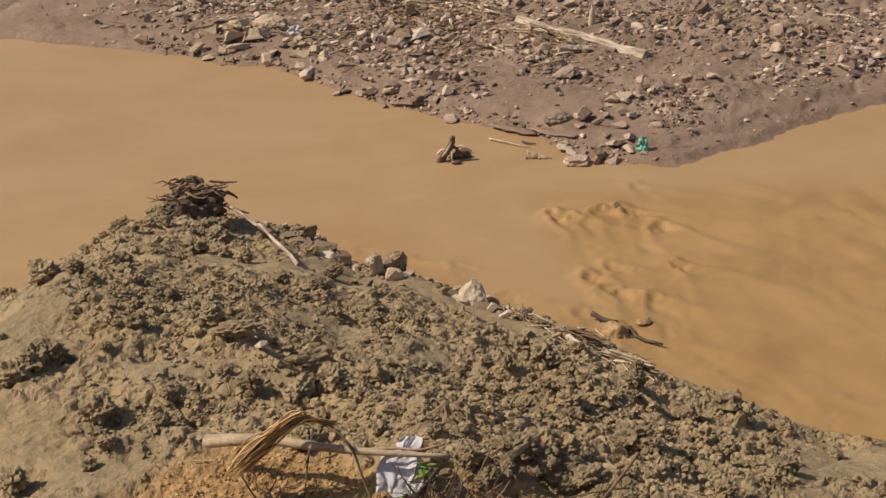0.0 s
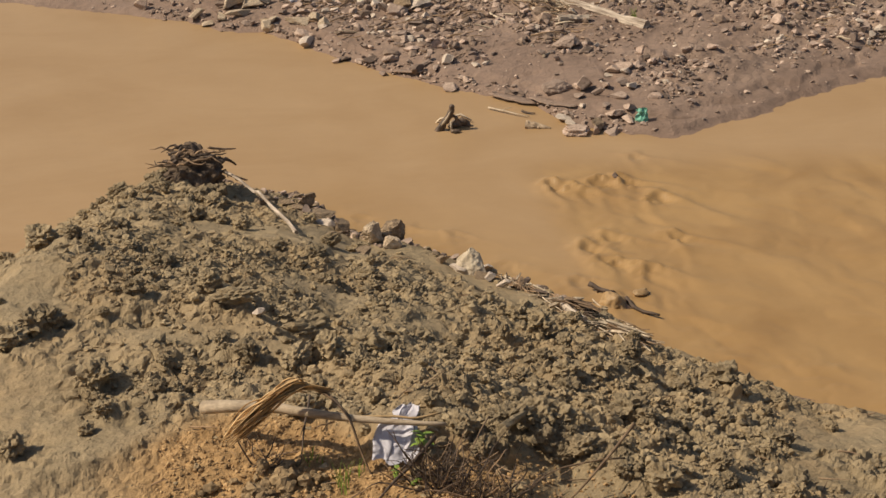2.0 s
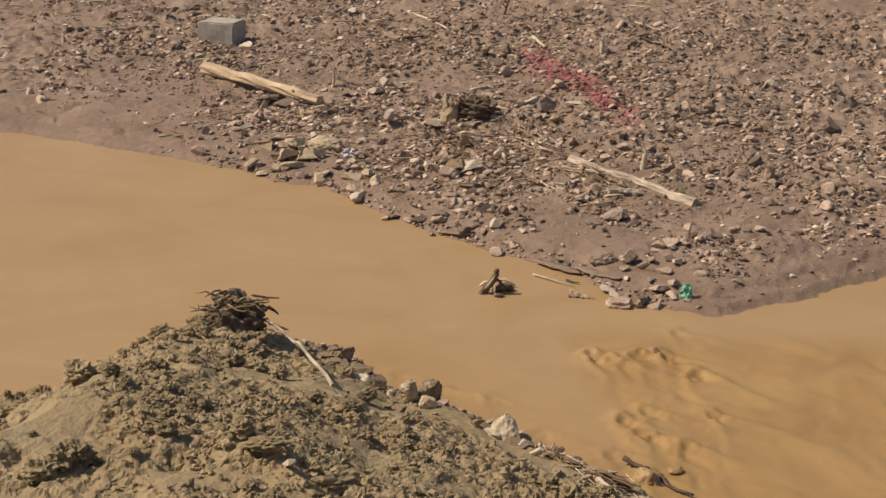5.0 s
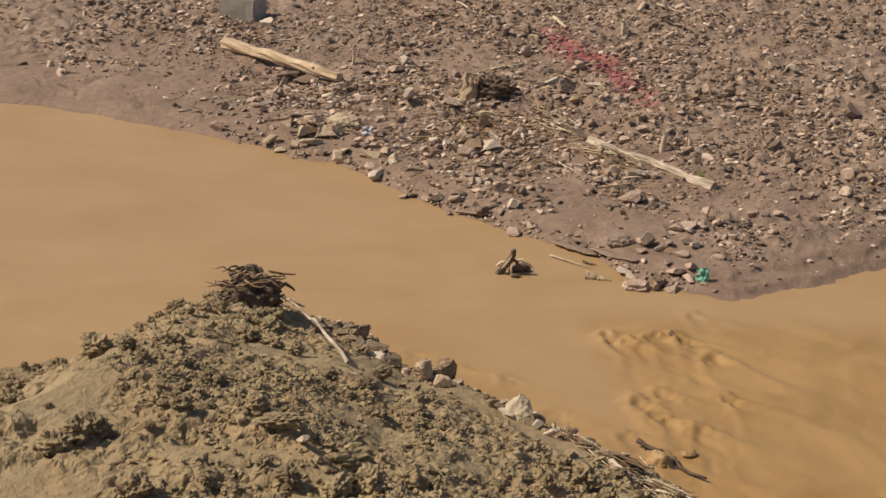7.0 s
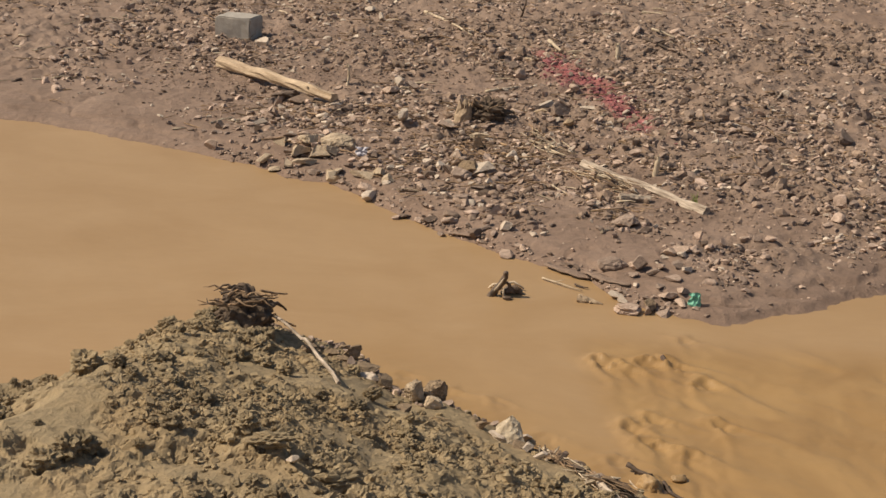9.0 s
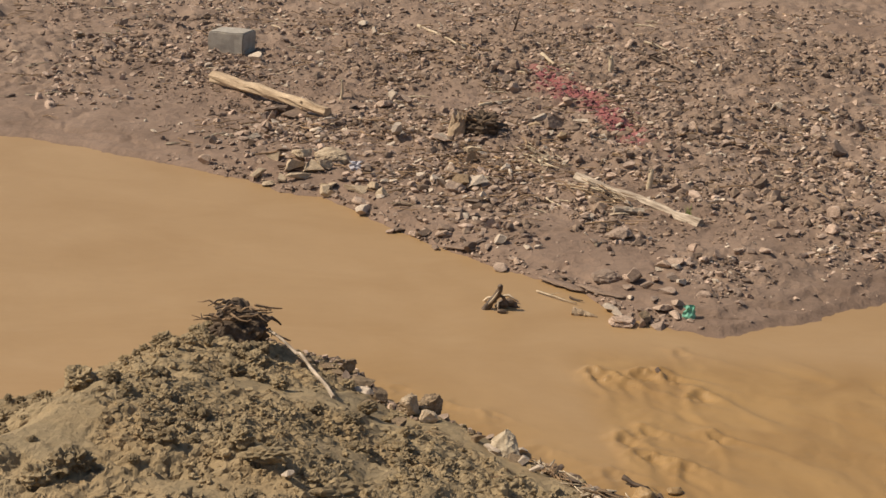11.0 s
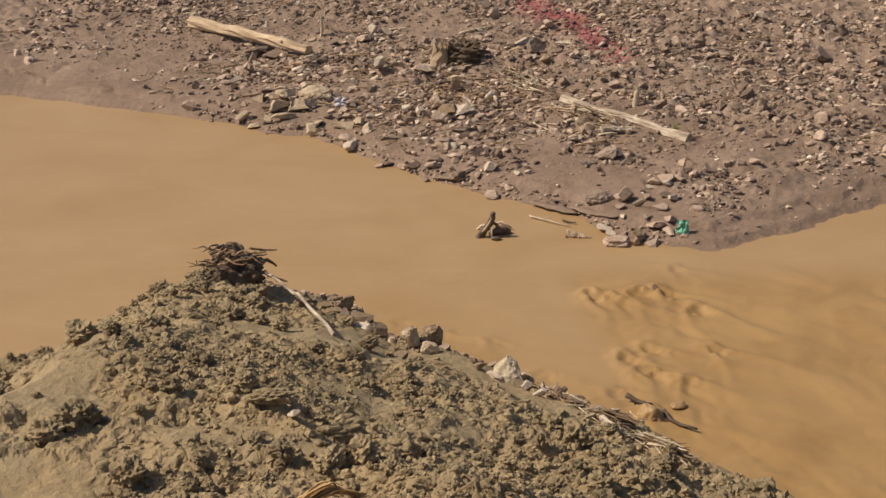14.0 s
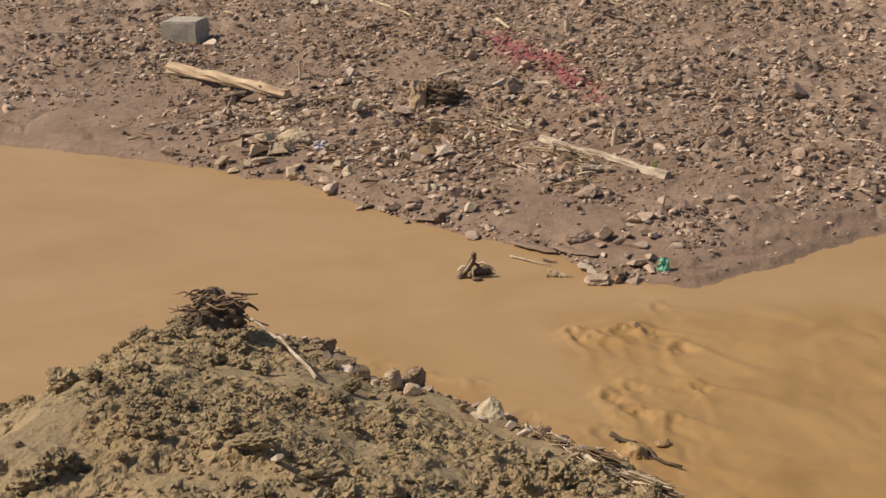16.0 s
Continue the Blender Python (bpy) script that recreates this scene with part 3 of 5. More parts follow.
scatter("dark_gravel", "dark wet stone chips among the brown gravel", "gravel", CHIPS, M_DARKSTONE, p, sizes_of(len(p), 0.03, 0.13, 2.2, 414), 0.1, 415)
p = spots_where(800, -0.36, 0.36, 13.2, 19, on_bare, 410)
scatter("shore_stones", "small stones half sunk in wet silt", "gravel", CHIPS, M_STONE, p, sizes_of(len(p), 0.02, 0.09, 2.0, 411), 0.15, 412)


def on_heaps(k, x, y):
    return k["gravel"] * (1 - 0.85 * k["dye"]) * (k["df"] > 0.3) * (layered(x * 0.9, y * 0.7, 171, 3) > 0.04)


p = spots_where(4500, -0.27, 0.25, 14.3, 28, on_heaps, 491)
scatter("bank_clods", "crumbling clods of brown bank earth among the gravel", "mud", LUMPS, M_BANKCLOD, p, sizes_of(len(p), 0.035, 0.2, 2.2, 492), 0.3, 493, (0.5, 0.9))
p = spots_where(2600, -0.3, 0.3, 14.3, 28, on_heaps, 494)
scatter("heaped_gravel", "broken brown stones heaped with bank earth", "gravel", CHIPS, M_GRAVEL, p, sizes_of(len(p), 0.035, 0.12, 1.8, 495), 0.0, 496)
RUBBLE = (-0.077, 18.417, 0.210), (-1.955, 19.708, 0.233)


def on_rubble(k, x, y):
    """Thick rubble that the flood left round the stump and by the long log."""
    near_stump = np.exp(-((x - RUBBLE[0][0]) / 1.3) ** 2 - ((y - RUBBLE[0][1]) / 0.9) ** 2)
    near_log = np.exp(-((x - RUBBLE[1][0]) / 0.9) ** 2 - ((y - RUBBLE[1][1]) / 0.7) ** 2)
    return (k["df"] > 0.3) * np.maximum(near_stump, 0.7 * near_log)


p = spots_where(420, -0.3, 0.3, 14.3, 21, on_rubble, 501)
scatter("rubble_clods", "clods of brown earth in flood rubble", "mud", LUMPS, M_BANKCLOD, p, sizes_of(len(p), 0.05, 0.16, 1.8, 502), 0.25, 503, (0.5, 0.9))
p = spots_where(1500, -0.3, 0.3, 14.3, 21, on_rubble, 504)
scatter("rubble_chips", "brown stone chips in flood rubble", "gravel", CHIPS, M_GRAVEL, p, sizes_of(len(p), 0.03, 0.13, 1.8, 505), 0.05, 506)
p = spots_where(170, -0.3, 0.3, 14.3, 21, on_rubble, 507)
scatter("rubble_stones", "pale broken stones in flood rubble", "gravel", SHARDS, M_PALE, p, sizes_of(len(p), 0.05, 0.15, 2.0, 508), 0.1, 509)
p = spots_where(1000, 0.0, 0.12, 18.2, 24.6, lambda k, x, y: k["dye"], 419)
scatter("dyed_chips", "stone chips stained red by spilled dye", "gravel", CHIPS, M_DYED, p, sizes_of(len(p), 0.02, 0.09, 1.9, 420), 0.1, 433)


p = spots_where(1500, -0.19, 0.13, 13.0, 19.0, lambda k, x, y: (k["df"] > 0.0) * np.exp(-((k["df"] - 0.08) / 0.16) ** 2), 481)
scatter("waterline_chips", "small dark stone chips along the waterline", "gravel", CHIPS, M_DARKSTONE, p[::3], sizes_of(len(p[::3]), 0.025, 0.09, 1.8, 482), 0.1, 483)
scatter("waterline_gravel", "small brown stone chips along the waterline", "gravel", CHIPS, M_STONE, np.vstack([p[1::3], p[2::3]]), sizes_of(len(p[1::3]) + len(p[2::3]), 0.025, 0.09, 1.8, 484), 0.1, 485)


def on_churn(k, x, y):
    return k["churn"] * (k["dn"] > 0.12) * (0.2 + 0.8 * step(layered(x * 2.2, y * 2.2, 133, 4), -0.10, 0.18))


p = spots_where(5200, -0.27, 0.25, 5.4, 13.2, on_churn, 421)
scatter("mud_crumbs", "crumbs of drying olive mud", "mud", CRUMBS, M_CLOD, p, sizes_of(len(p), 0.014, 0.075, 2.0, 422), 0.2, 423, (0.5, 1.3))
p = spots_where(9500, -0.24, 0.2, 5.6, 9.5, on_churn, 434)
scatter("fine_mud_crumbs", "fine crumbs of drying mud at the berm's foot", "mud", CRUMBS, M_CLOD, p, sizes_of(len(p), 0.008, 0.045, 1.7, 435), 0.15, 436, (0.7, 1.2))
def on_foot(k, x, y):
    return (k["dn"] > 0.5) * (1 - 0.8 * k["sand"]) * np.clip(0.25 + 2.5 * x / y, 0.2, 1.0) * (0.25 + 0.75 * (layered(x * 1.7, y * 1.7, 181, 3) > -0.1))


KNOBS = [clod_shape(380 + i, 2) for i in range(9)]
p = spots_where(900, -0.2, 0.26, 5.5, 7.9, on_foot, 521)
scatter("foot_crumbs", "small knobbly crumbs of churned mud at the berm's foot", "mud", CRUMBS[:6], M_CLOD, p, sizes_of(len(p), 0.012, 0.034, 1.5, 522), 0.2, 523, (0.7, 1.1))
p = spots_where(420, -0.2, 0.26, 5.5, 7.9, on_foot, 524)
scatter("foot_clods", "knobbly clods of churned mud at the berm's foot", "mud", KNOBS, M_CLOD, p, sizes_of(len(p), 0.03, 0.075, 1.9, 525), 0.25, 526, (0.7, 1.1))
p = spots_where(230, -0.36, 0.36, 5.6, 13.0, lambda k, x, y: on_churn(k, x, y) * (k["dn"] > 0.7), 424)
for n, ((x, y), size, z) in enumerate(zip(p, sizes_of(len(p), 0.05, 0.17, 1.8, 425), terrain(p[:, 0], p[:, 1])[0])):
    clod = new("mud_clod", BIGLUMPS[n % 9])
    clod.matrix_basis = pose(x, y, z - 0.2 * size, 0, 0, n * 77 % 360) @ Matrix.Diagonal((size, size, size * (0.8 + 0.05 * (n % 7)), 1))
    tagged(clod, "ragged lump of churned olive mud on the berm", "mud clod", "mud clods of the berm")


p = spots_where(420, -0.17, 0.1, 9.6, 13.2, lambda k, x, y: (k["dn"] > 0.03) * np.exp(-((k["dn"] - 0.12) / 0.16) ** 2), 461)
scatter("edge_rubble", "dark and brown stones along the mud edge", "gravel", SHARDS, M_DARKSTONE, p[::2], sizes_of(len(p[::2]), 0.03, 0.12, 1.8, 462), 0.15, 463)
scatter("edge_stones", "brown broken stones along the mud edge", "gravel", SHARDS, M_STONE, p[1::2], sizes_of(len(p[1::2]), 0.03, 0.10, 1.8, 464), 0.15, 465)


for n, (x, y, long, deep, tall, turn, label) in enumerate([
        (-0.75, 7.47, 0.24, 0.12, 0.11, 25, "long ragged mud clod undercut by shadow"),
        (-0.76, 7.00, 0.20, 0.12, 0.10, 70, "ragged mud clod beside a hollow"),
        (-1.15, 7.66, 0.21, 0.12, 0.07, 10, "smooth dark slab of wet mud on the berm"),
        (-1.02, 7.03, 0.13, 0.10, 0.10, 130, "ragged lump of churned mud"),
        (-0.79, 10.10, 0.12, 0.09, 0.09, 200, "rounded mud clod below the stony edge"),
        (-0.62, 10.29, 0.14, 0.09, 0.07, 15, "flat mud clod below the stony edge"),
        (-0.74, 7.88, 0.08, 0.06, 0.05, 40, "small smooth mud clod"),
        (0.35, 8.18, 0.06, 0.06, 0.09, 80, "upright mud clod casting a shadow")]):
    clod = new("mud_clod", BIGLUMPS[n * 2 % 9])
    clod.matrix_basis = pose(x, y, height(x, y) - 0.1 * tall, 0, 0, turn) @ Matrix.Diagonal((long, deep, tall * 1.2, 1))
    tagged(clod, label, "mud clod", "large mud clods of the berm")
rnd = np.random.RandomState(541)
for n in range(34):
    x = rnd.uniform(0.02, 0.86)
    y = float(np.interp(x, FOOT_X, FOOT_Y)) + rnd.uniform(0.07, 0.28)
    size = rnd.uniform(0.045, 0.13)
    clod = new("mud_clod", BIGLUMPS[n % 9])
    clod.matrix_basis = pose(x, y, height(x, y) - 0.15 * size, n * 31 % 40 - 20, n * 17 % 40 - 20, n * 77 % 360) @ Matrix.Diagonal((size, size * 0.9, size * 0.8, 1))
    tagged(clod, "ragged mud lump overhanging the wet shelf", "mud clod", "mud clods along the berm's foot")


p = spots_where(230, -0.125, -0.05, 10.9, 12.2, lambda k, x, y: (k["dn"] > 0.03) * np.exp(-((k["dn"] - 0.25) / 0.3) ** 2), 551)
scatter("bank_rubble", "broken brown stones and chips strewn on the mud edge", "gravel", CHIPS, M_BROWNROCK, p[::2], sizes_of(len(p[::2]), 0.03, 0.11, 1.8, 552), 0.05, 553)
scatter("bank_chips", "buff stone chips strewn on the mud edge", "gravel", SHARDS, M_STONE, p[1::2], sizes_of(len(p[1::2]), 0.02, 0.08, 1.8, 554), 0.1, 555)


def on_shelf(k, x, y):
    return (k["mud"] > 0) * (k["churn"] < 0.2) * (y < 7.2) * 1.0


p = spots_where(4200, -0.22, 0.14, 5.4, 7.0, on_shelf, 427)
scatter("sand_crumbs", "grains and crumbs of dry yellow soil", "soil", LUMPS, M_GRIT, p, sizes_of(len(p), 0.005, 0.024, 2.0, 428), 0.2, 429)
p = spots_where(110, -0.3, 0.3, 5.2, 7.0, on_shelf, 430)
scatter("dark_crumbs", "dark soil crumbs on the sandy shelf", "soil", CRUMBS, M_CLOD, p, sizes_of(len(p), 0.01, 0.06, 1.6, 431), 0.2, 432)


p = spots_where(150, -0.19, -0.08, 5.45, 6.15, lambda k, x, y: np.exp(-((x + 0.77) / 0.17) ** 2 - ((y - 5.82) / 0.12) ** 2), 561)
scatter("soil_clods", "crumbling brown clods on the sandy shelf", "soil", KNOBS, M_SHELFEARTH, p, sizes_of(len(p), 0.012, 0.08, 1.8, 562), 0.15, 563)


def strewn(name, label, category, mat, n, region, key, seed, length, thick, lift=0.01):
    rnd = np.random.RandomState(seed)
    p = spots_where(n, *region, key, seed + 1)
    z = terrain(p[:, 0], p[:, 1])[0]
    pieces = []
    for i, ((x, y), zz) in enumerate(zip(p, z)):
        L, a, up = rnd.uniform(*length), rnd.normal(0.15, 0.75), rnd.normal(0.03, 0.10)
        d = Vector((math.cos(a), math.sin(a), up)) * L * 0.5
        c = Vector((x, y, zz + lift + abs(d.z) * 0.5))
        r = rnd.uniform(*thick)
        pieces.append(tube(bent(c - d, c + d, 4, L * 0.05, seed + i), [r, r * 0.95, r * 0.85, r * 0.7, r * 0.45], 5, 0.2, i))
    v, f = joined(pieces)
    return tagged(new(name, mesh_of(name, v, f, mat)), label, category, kind="stuff")


strewn("rubble_twigs", "brown twigs and splinters tangled in flood rubble", "twigs", M_TWIG, 620, (-0.3, 0.3, 14.3, 21), on_rubble, 511, (0.1, 0.45), (0.004, 0.012))
strewn("strewn_twigs", "broken dry twigs washed over the gravel", "twigs", M_TWIG, 1100, (-0.36, 0.36, 15.5, 30), on_gravel, 441, (0.1, 0.5), (0.004, 0.012))
strewn("strewn_splinters", "bleached wood splinters among the stones", "twigs", M_DRIFT, 280, (-0.36, 0.36, 15.5, 30), on_gravel, 443, (0.08, 0.4), (0.006, 0.018))
strewn("wood_chips", "short bleached and brown wood chips in gravel", "twigs", M_TWIG, 500, (-0.3, 0.3, 15.5, 28), on_gravel, 449, (0.04, 0.16), (0.006, 0.014))
strewn("shelf_litter", "bits of dry stem littering sandy soil", "twigs", M_TWIG, 110, (-0.3, 0.3, 5.2, 6.9), on_shelf, 447, (0.03, 0.16), (0.0015, 0.004))
strewn("bank_twigs", "thin twigs caught in the churned mud", "twigs", M_TWIG, 60, (-0.36, 0.36, 6, 12.5), on_churn, 445, (0.05, 0.22), (0.003, 0.006))

# ---- single stones ----
STONES = {}


def boulder(x, y, z, wide, tall, mat, seed, label, smooth=False, turn=None):
    """A water-worn boulder: lumpy and rounded."""
    v, f = BALLS[5]
    v = v * (1 + 0.22 * rough_at(v, 1.3, seed)[:, None] + 0.10 * rough_at(v, 3.5, seed + 3)[:, None] + (0.0 if smooth else 0.05) * rough_at(v, 9.0, seed + 5)[:, None])
    ob = new("boulder", mesh_of("boulder", v * [wide * 0.5, wide * 0.36, tall * 0.62], f, mat, smooth))
    ob.matrix_basis = pose(x, y, z + tall * 0.3, 0, 0, seed * 40 if turn is None else turn)
    return tagged(ob, label, "boulder", "boulders of the stream")


def crag(x, y, z, wide, tall, mat, seed, label, taper=0.38, turn=25.0):
    """A rugged, pointed block of broken rock, narrowing to its top."""
    rnd = np.random.RandomState(seed)
    v, f = BALLS[5]
    v = v.copy()
    for k in range(9):
        n = rnd.normal(size=3) * [1, 1, 0.5]
        n /= np.linalg.norm(n)
        v -= np.clip(v @ n - rnd.uniform(0.3, 0.6), 0, None)[:, None] * n
    if taper > 0.5:
        # broken planes that climb from a broad foot to a blunt top
        for turned, slope, off in ((200, 0.62, 0.34), (262, 0.5, 0.36), (318, 0.75, 0.36), (20, 0.7, 0.4), (90, 0.6, 0.4), (140, 0.8, 0.42), (240, 1.1, 0.55)):
            n = np.array([math.cos(math.radians(turned)), math.sin(math.radians(turned)), slope])
            n /= np.linalg.norm(n)
            v -= np.clip(v @ n - off, 0, None)[:, None] * n
    else:
        v[:, :2] *= (1 - taper * np.clip(v[:, 2:] + 0.3, 0, 1))
    v *= 1 + 0.12 * rough_at(v, 3.0, seed)[:, None] + 0.10 * rough_at(v, 8.0, seed + 2)[:, None] + 0.05 * rough_at(v, 18.0, seed + 4)[:, None]
    v /= v.max(0) - v.min(0)
    ob = new("rock", mesh_of("rock", v * [wide, wide * 0.75, tall * 1.25], f, mat))
    ob.matrix_basis = pose(x, y, z + tall * 0.35, 0, 0, turn)
    return tagged(ob, label, "rock", "rugged rocks of the near bank")


def scatter_things(name, label, category, group, shapes, mat, spots, sizes, sink):
    """Loose pieces that can be told apart: each an object of its own, on a few shared meshes."""
    meshes = [mesh_of(name, v, f, mat) for v, f in shapes]
    for n, ((x, y), size, z) in enumerate(zip(spots, sizes, terrain(spots[:, 0], spots[:, 1])[0])):
        ob = new(name, meshes[n * 5 % len(meshes)])
        ob.matrix_basis = pose(x, y, z - sink * size, n * 13 % 25 - 12, n * 7 % 25 - 12, n * 77 % 360) @ Matrix.Diagonal((size, size * (0.75 + 0.05 * (n % 8)), size * (0.7 + 0.06 * (n % 7)), 1))
        tagged(ob, label, category, group)


def stone(x, y, wide, tall, mat, seed, label, group="", sink=0.12, turn=None, level=4, name="rock"):
    big = wide > 0.2
    key = (seed % 14, mat.name, big)
    if key not in STONES:
        v, f = stone_shape(500 + seed % 14, 5 if big else level, 7 + seed % 3, 0.06 if big else 0.035, 0.8, (0.22, 0.58))
        v[:, 2] /= v[:, 2].max()
        STONES[key] = mesh_of("rock", v, f, mat)
    ob = new(name, STONES[key])
    z = max(height(x, y), 0.0)
    ob.matrix_basis = pose(x, y, z - sink * tall, 0, 0, seed * 67 % 360 if turn is None else turn) @ Matrix.Diagonal((wide * 1.02, wide * (0.8 + 0.03 * (seed % 7)), tall * 1.15, 1))
    return tagged(ob, label, "rock", group)


for n, (x, y, wide, tall) in enumerate([
        (-2.98, 19.77, 0.10, 0.12), (-3.03, 20.44, 0.10, 0.14), (-1.56, 21.24, 0.27, 0.11), (-1.27, 21.45, 0.25, 0.12), (-0.71, 19.26, 0.20, 0.08), (-1.89, 19.89, 0.30, 0.04),
        (-1.64, 20.19, 0.14, 0.10), (0.22, 20.05, 0.25, 0.09), (0.77, 20.09, 0.24, 0.18), (-2.97, 19.06, 0.18, 0.10), (-0.10, 17.77, 0.26, 0.06), (0.04, 17.61, 0.15, 0.06),
        (0.40, 17.48, 0.16, 0.09)]):
    stone(x, y, wide, tall, M_STONE, n + 1, "brown angular stone lying on the gravel bank", "stones of the far gravel bank")
for n, (x, y, wide, tall) in enumerate([
        (-3.80, 23.88, 0.22, 0.14), (-3.13, 19.51, 0.17, 0.07), (-1.26, 19.55, 0.23, 0.16), (-2.10, 25.87, 0.13, 0.11), (-2.36, 26.79, 0.20, 0.08), (0.61, 20.58, 0.26, 0.07),
        (1.20, 20.52, 0.26, 0.03), (-0.11, 17.26, 0.10, 0.06), (1.11, 16.60, 0.14, 0.07), (0.42, 15.54, 0.09, 0.04), (0.53, 15.56, 0.09, 0.04), (1.24, 16.44, 0.07, 0.06),
        (0.74, 19.80, 0.12, 0.06)]):
    stone(x, y, wide, tall, M_PALE, n + 18, "pale buff broken stone on the gravel", "pale stones of the far bank")
for n, (x, y, wide, tall) in enumerate([
        (0.52, 19.91, 0.18, 0.08), (0.87, 19.50, 0.18, 0.12), (-0.26, 18.69, 0.21, 0.16)]):
    stone(x, y, wide, tall, M_TAN, n + 35, "yellowish tan stone on the gravel", "tan stones of the far bank")
for n, (x, y, wide, tall) in enumerate([
        (-2.48, 18.28, 0.27, 0.11), (-2.20, 18.20, 0.23, 0.13), (-2.38, 18.68, 0.22, 0.10), (-2.06, 18.31, 0.17, 0.10), (-1.99, 17.56, 0.15, 0.11), (-1.89, 17.49, 0.10, 0.07),
        (-1.27, 17.30, 0.12, 0.08), (-1.59, 17.53, 0.25, 0.06), (-1.90, 17.69, 0.14, 0.07), (-1.39, 17.53, 0.13, 0.08), (-2.33, 17.93, 0.18, 0.06), (-2.84, 18.12, 0.19, 0.08),
        (-2.69, 17.90, 0.15, 0.05), (-2.73, 18.68, 0.18, 0.08), (-2.52, 17.95, 0.14, 0.07)]):
    stone(x, y, wide * 1.2, tall * 1.25, M_BUFF, n + 52, "pale grey-brown stone near the water's edge", "stones above the waterline")
for n, (x, y, wide, tall) in enumerate([
        (-2.75, 20.62, 0.39, 0.07), (-3.10, 19.24, 0.16, 0.09), (-1.50, 18.24, 0.12, 0.07), (-1.00, 16.31, 0.17, 0.05), (-0.71, 16.11, 0.17, 0.05), (-0.57, 17.61, 0.19, 0.12),
        (-0.48, 16.11, 0.18, 0.08), (-0.19, 15.62, 0.13, 0.09), (0.98, 16.21, 0.12, 0.06)]):
    stone(x, y, wide, tall, M_DARKSTONE, n + 69, "dark brown stone on wet silt", "dark stones above the waterline")
for n, (x, y, wide, tall) in enumerate([
        (-0.42, 17.54, 0.28, 0.13), (-1.50, 17.14, 0.23, 0.07), (-0.21, 17.04, 0.16, 0.04), (-0.10, 15.75, 0.11, 0.05), (-0.00, 15.61, 0.12, 0.05), (0.31, 15.22, 0.10, 0.06),
        (0.14, 15.13, 0.18, 0.07), (0.44, 15.79, 0.08, 0.04), (1.44, 16.15, 0.15, 0.04), (1.34, 15.74, 0.09, 0.04), (-0.83, 16.19, 0.11, 0.04), (-0.56, 15.73, 0.09, 0.04),
        (-1.09, 16.25, 0.11, 0.04)]):
    stone(x, y, wide, tall, M_STONE, n + 86, "grey stone lying on the silt shore", "shore stones")
for n, (x, y, wide, tall) in enumerate([
        (1.48, 14.59, 0.19, 0.15), (1.39, 14.59, 0.11, 0.07), (1.58, 14.43, 0.13, 0.08), (1.69, 13.95, 0.21, 0.09), (1.48, 13.68, 0.11, 0.08), (1.66, 13.67, 0.17, 0.05),
        (1.85, 14.05, 0.14, 0.06), (1.77, 14.35, 0.18, 0.04), (1.39, 14.42, 0.10, 0.04), (1.69, 14.58, 0.11, 0.07), (1.84, 14.66, 0.15, 0.06), (1.79, 14.98, 0.16, 0.08),
        (1.91, 15.01, 0.17, 0.07), (1.63, 14.13, 0.10, 0.04), (1.80, 13.83, 0.15, 0.05)]):
    stone(x, y, wide, tall, M_STONE, n + 103, "grey-brown stone heaped on the shore", "stones of the red shore")
for n, (x, y, wide, tall) in enumerate([
        (1.22, 14.08, 0.22, 0.04), (1.26, 13.96, 0.11, 0.06), (1.40, 14.23, 0.09, 0.03), (1.73, 14.95, 0.14, 0.03), (1.91, 14.90, 0.10, 0.06), (1.92, 14.53, 0.11, 0.06)]):
    stone(x, y, wide, tall, M_PALE, n + 120, "pale flat stone on the silt shore", "pale stones of the shore")
for n, (x, y, wide, tall) in enumerate([
        (-1.25, 11.61, 0.13, 0.02), (-1.42, 11.38, 0.13, 0.06), (-0.78, 11.07, 0.13, 0.10), (-0.00, 10.29, 0.09, 0.06), (-0.05, 10.44, 0.07, 0.04)]):
    stone(x, y, wide, tall, M_BROWNROCK, n + 137, "dark brown stone on the mud edge", "dark stones of the near bank")
for n, (x, y, wide, tall) in enumerate([
        (-1.00, 11.36, 0.28, 0.05), (-0.56, 10.14, 0.15, 0.04), (0.28, 10.07, 0.16, 0.05), (0.56, 9.87, 0.08, 0.04), (-1.15, 11.46, 0.09, 0.03), (-0.83, 10.62, 0.09, 0.05),
        (-0.68, 10.96, 0.07, 0.03)]):
    stone(x, y, wide, tall, M_BROWNROCK, n + 154, "brown stone on the mud edge", "stones of the near bank")
for n, (x, y, wide, tall) in enumerate([
        (-0.93, 11.15, 0.18, 0.05), (0.30, 10.68, 0.15, 0.08), (0.34, 9.99, 0.11, 0.06), (0.10, 10.18, 0.12, 0.05), (0.42, 9.82, 0.10, 0.06), (-1.01, 7.51, 0.09, 0.06)]):
    stone(x, y, wide, tall, M_PALE, n + 171, "pale angular stone on the mud edge", "pale stones of the near bank")
M_WATERSTONE = surface("silted_stone", (0.28, 0.178, 0.082), (0.35, 0.228, 0.112), 6.0, 0.5, 0.006, vary=0.1)
stone(1.53, 12.5, 0.09, 0.09, M_DARKSTONE, 190, "dark stone breaking the fast water", "stones in the stream", 0.4)
stone(1.29, 9.99, 0.10, 0.07, M_DARKSTONE, 193, "dark stone awash below the boulder", "stones in the stream", 0.4)
crag(-2.94, 20.75, 0.27, 0.42, 0.12, M_DARKSTONE, 51, "dark flat slab beside the stripped log", 0.15, 10)
crag(0.20, 10.20, 0.22, 0.27, 0.26, M_WHITEROCK, 4, "large pale rugged rock on the mud edge", 0.62, 0)
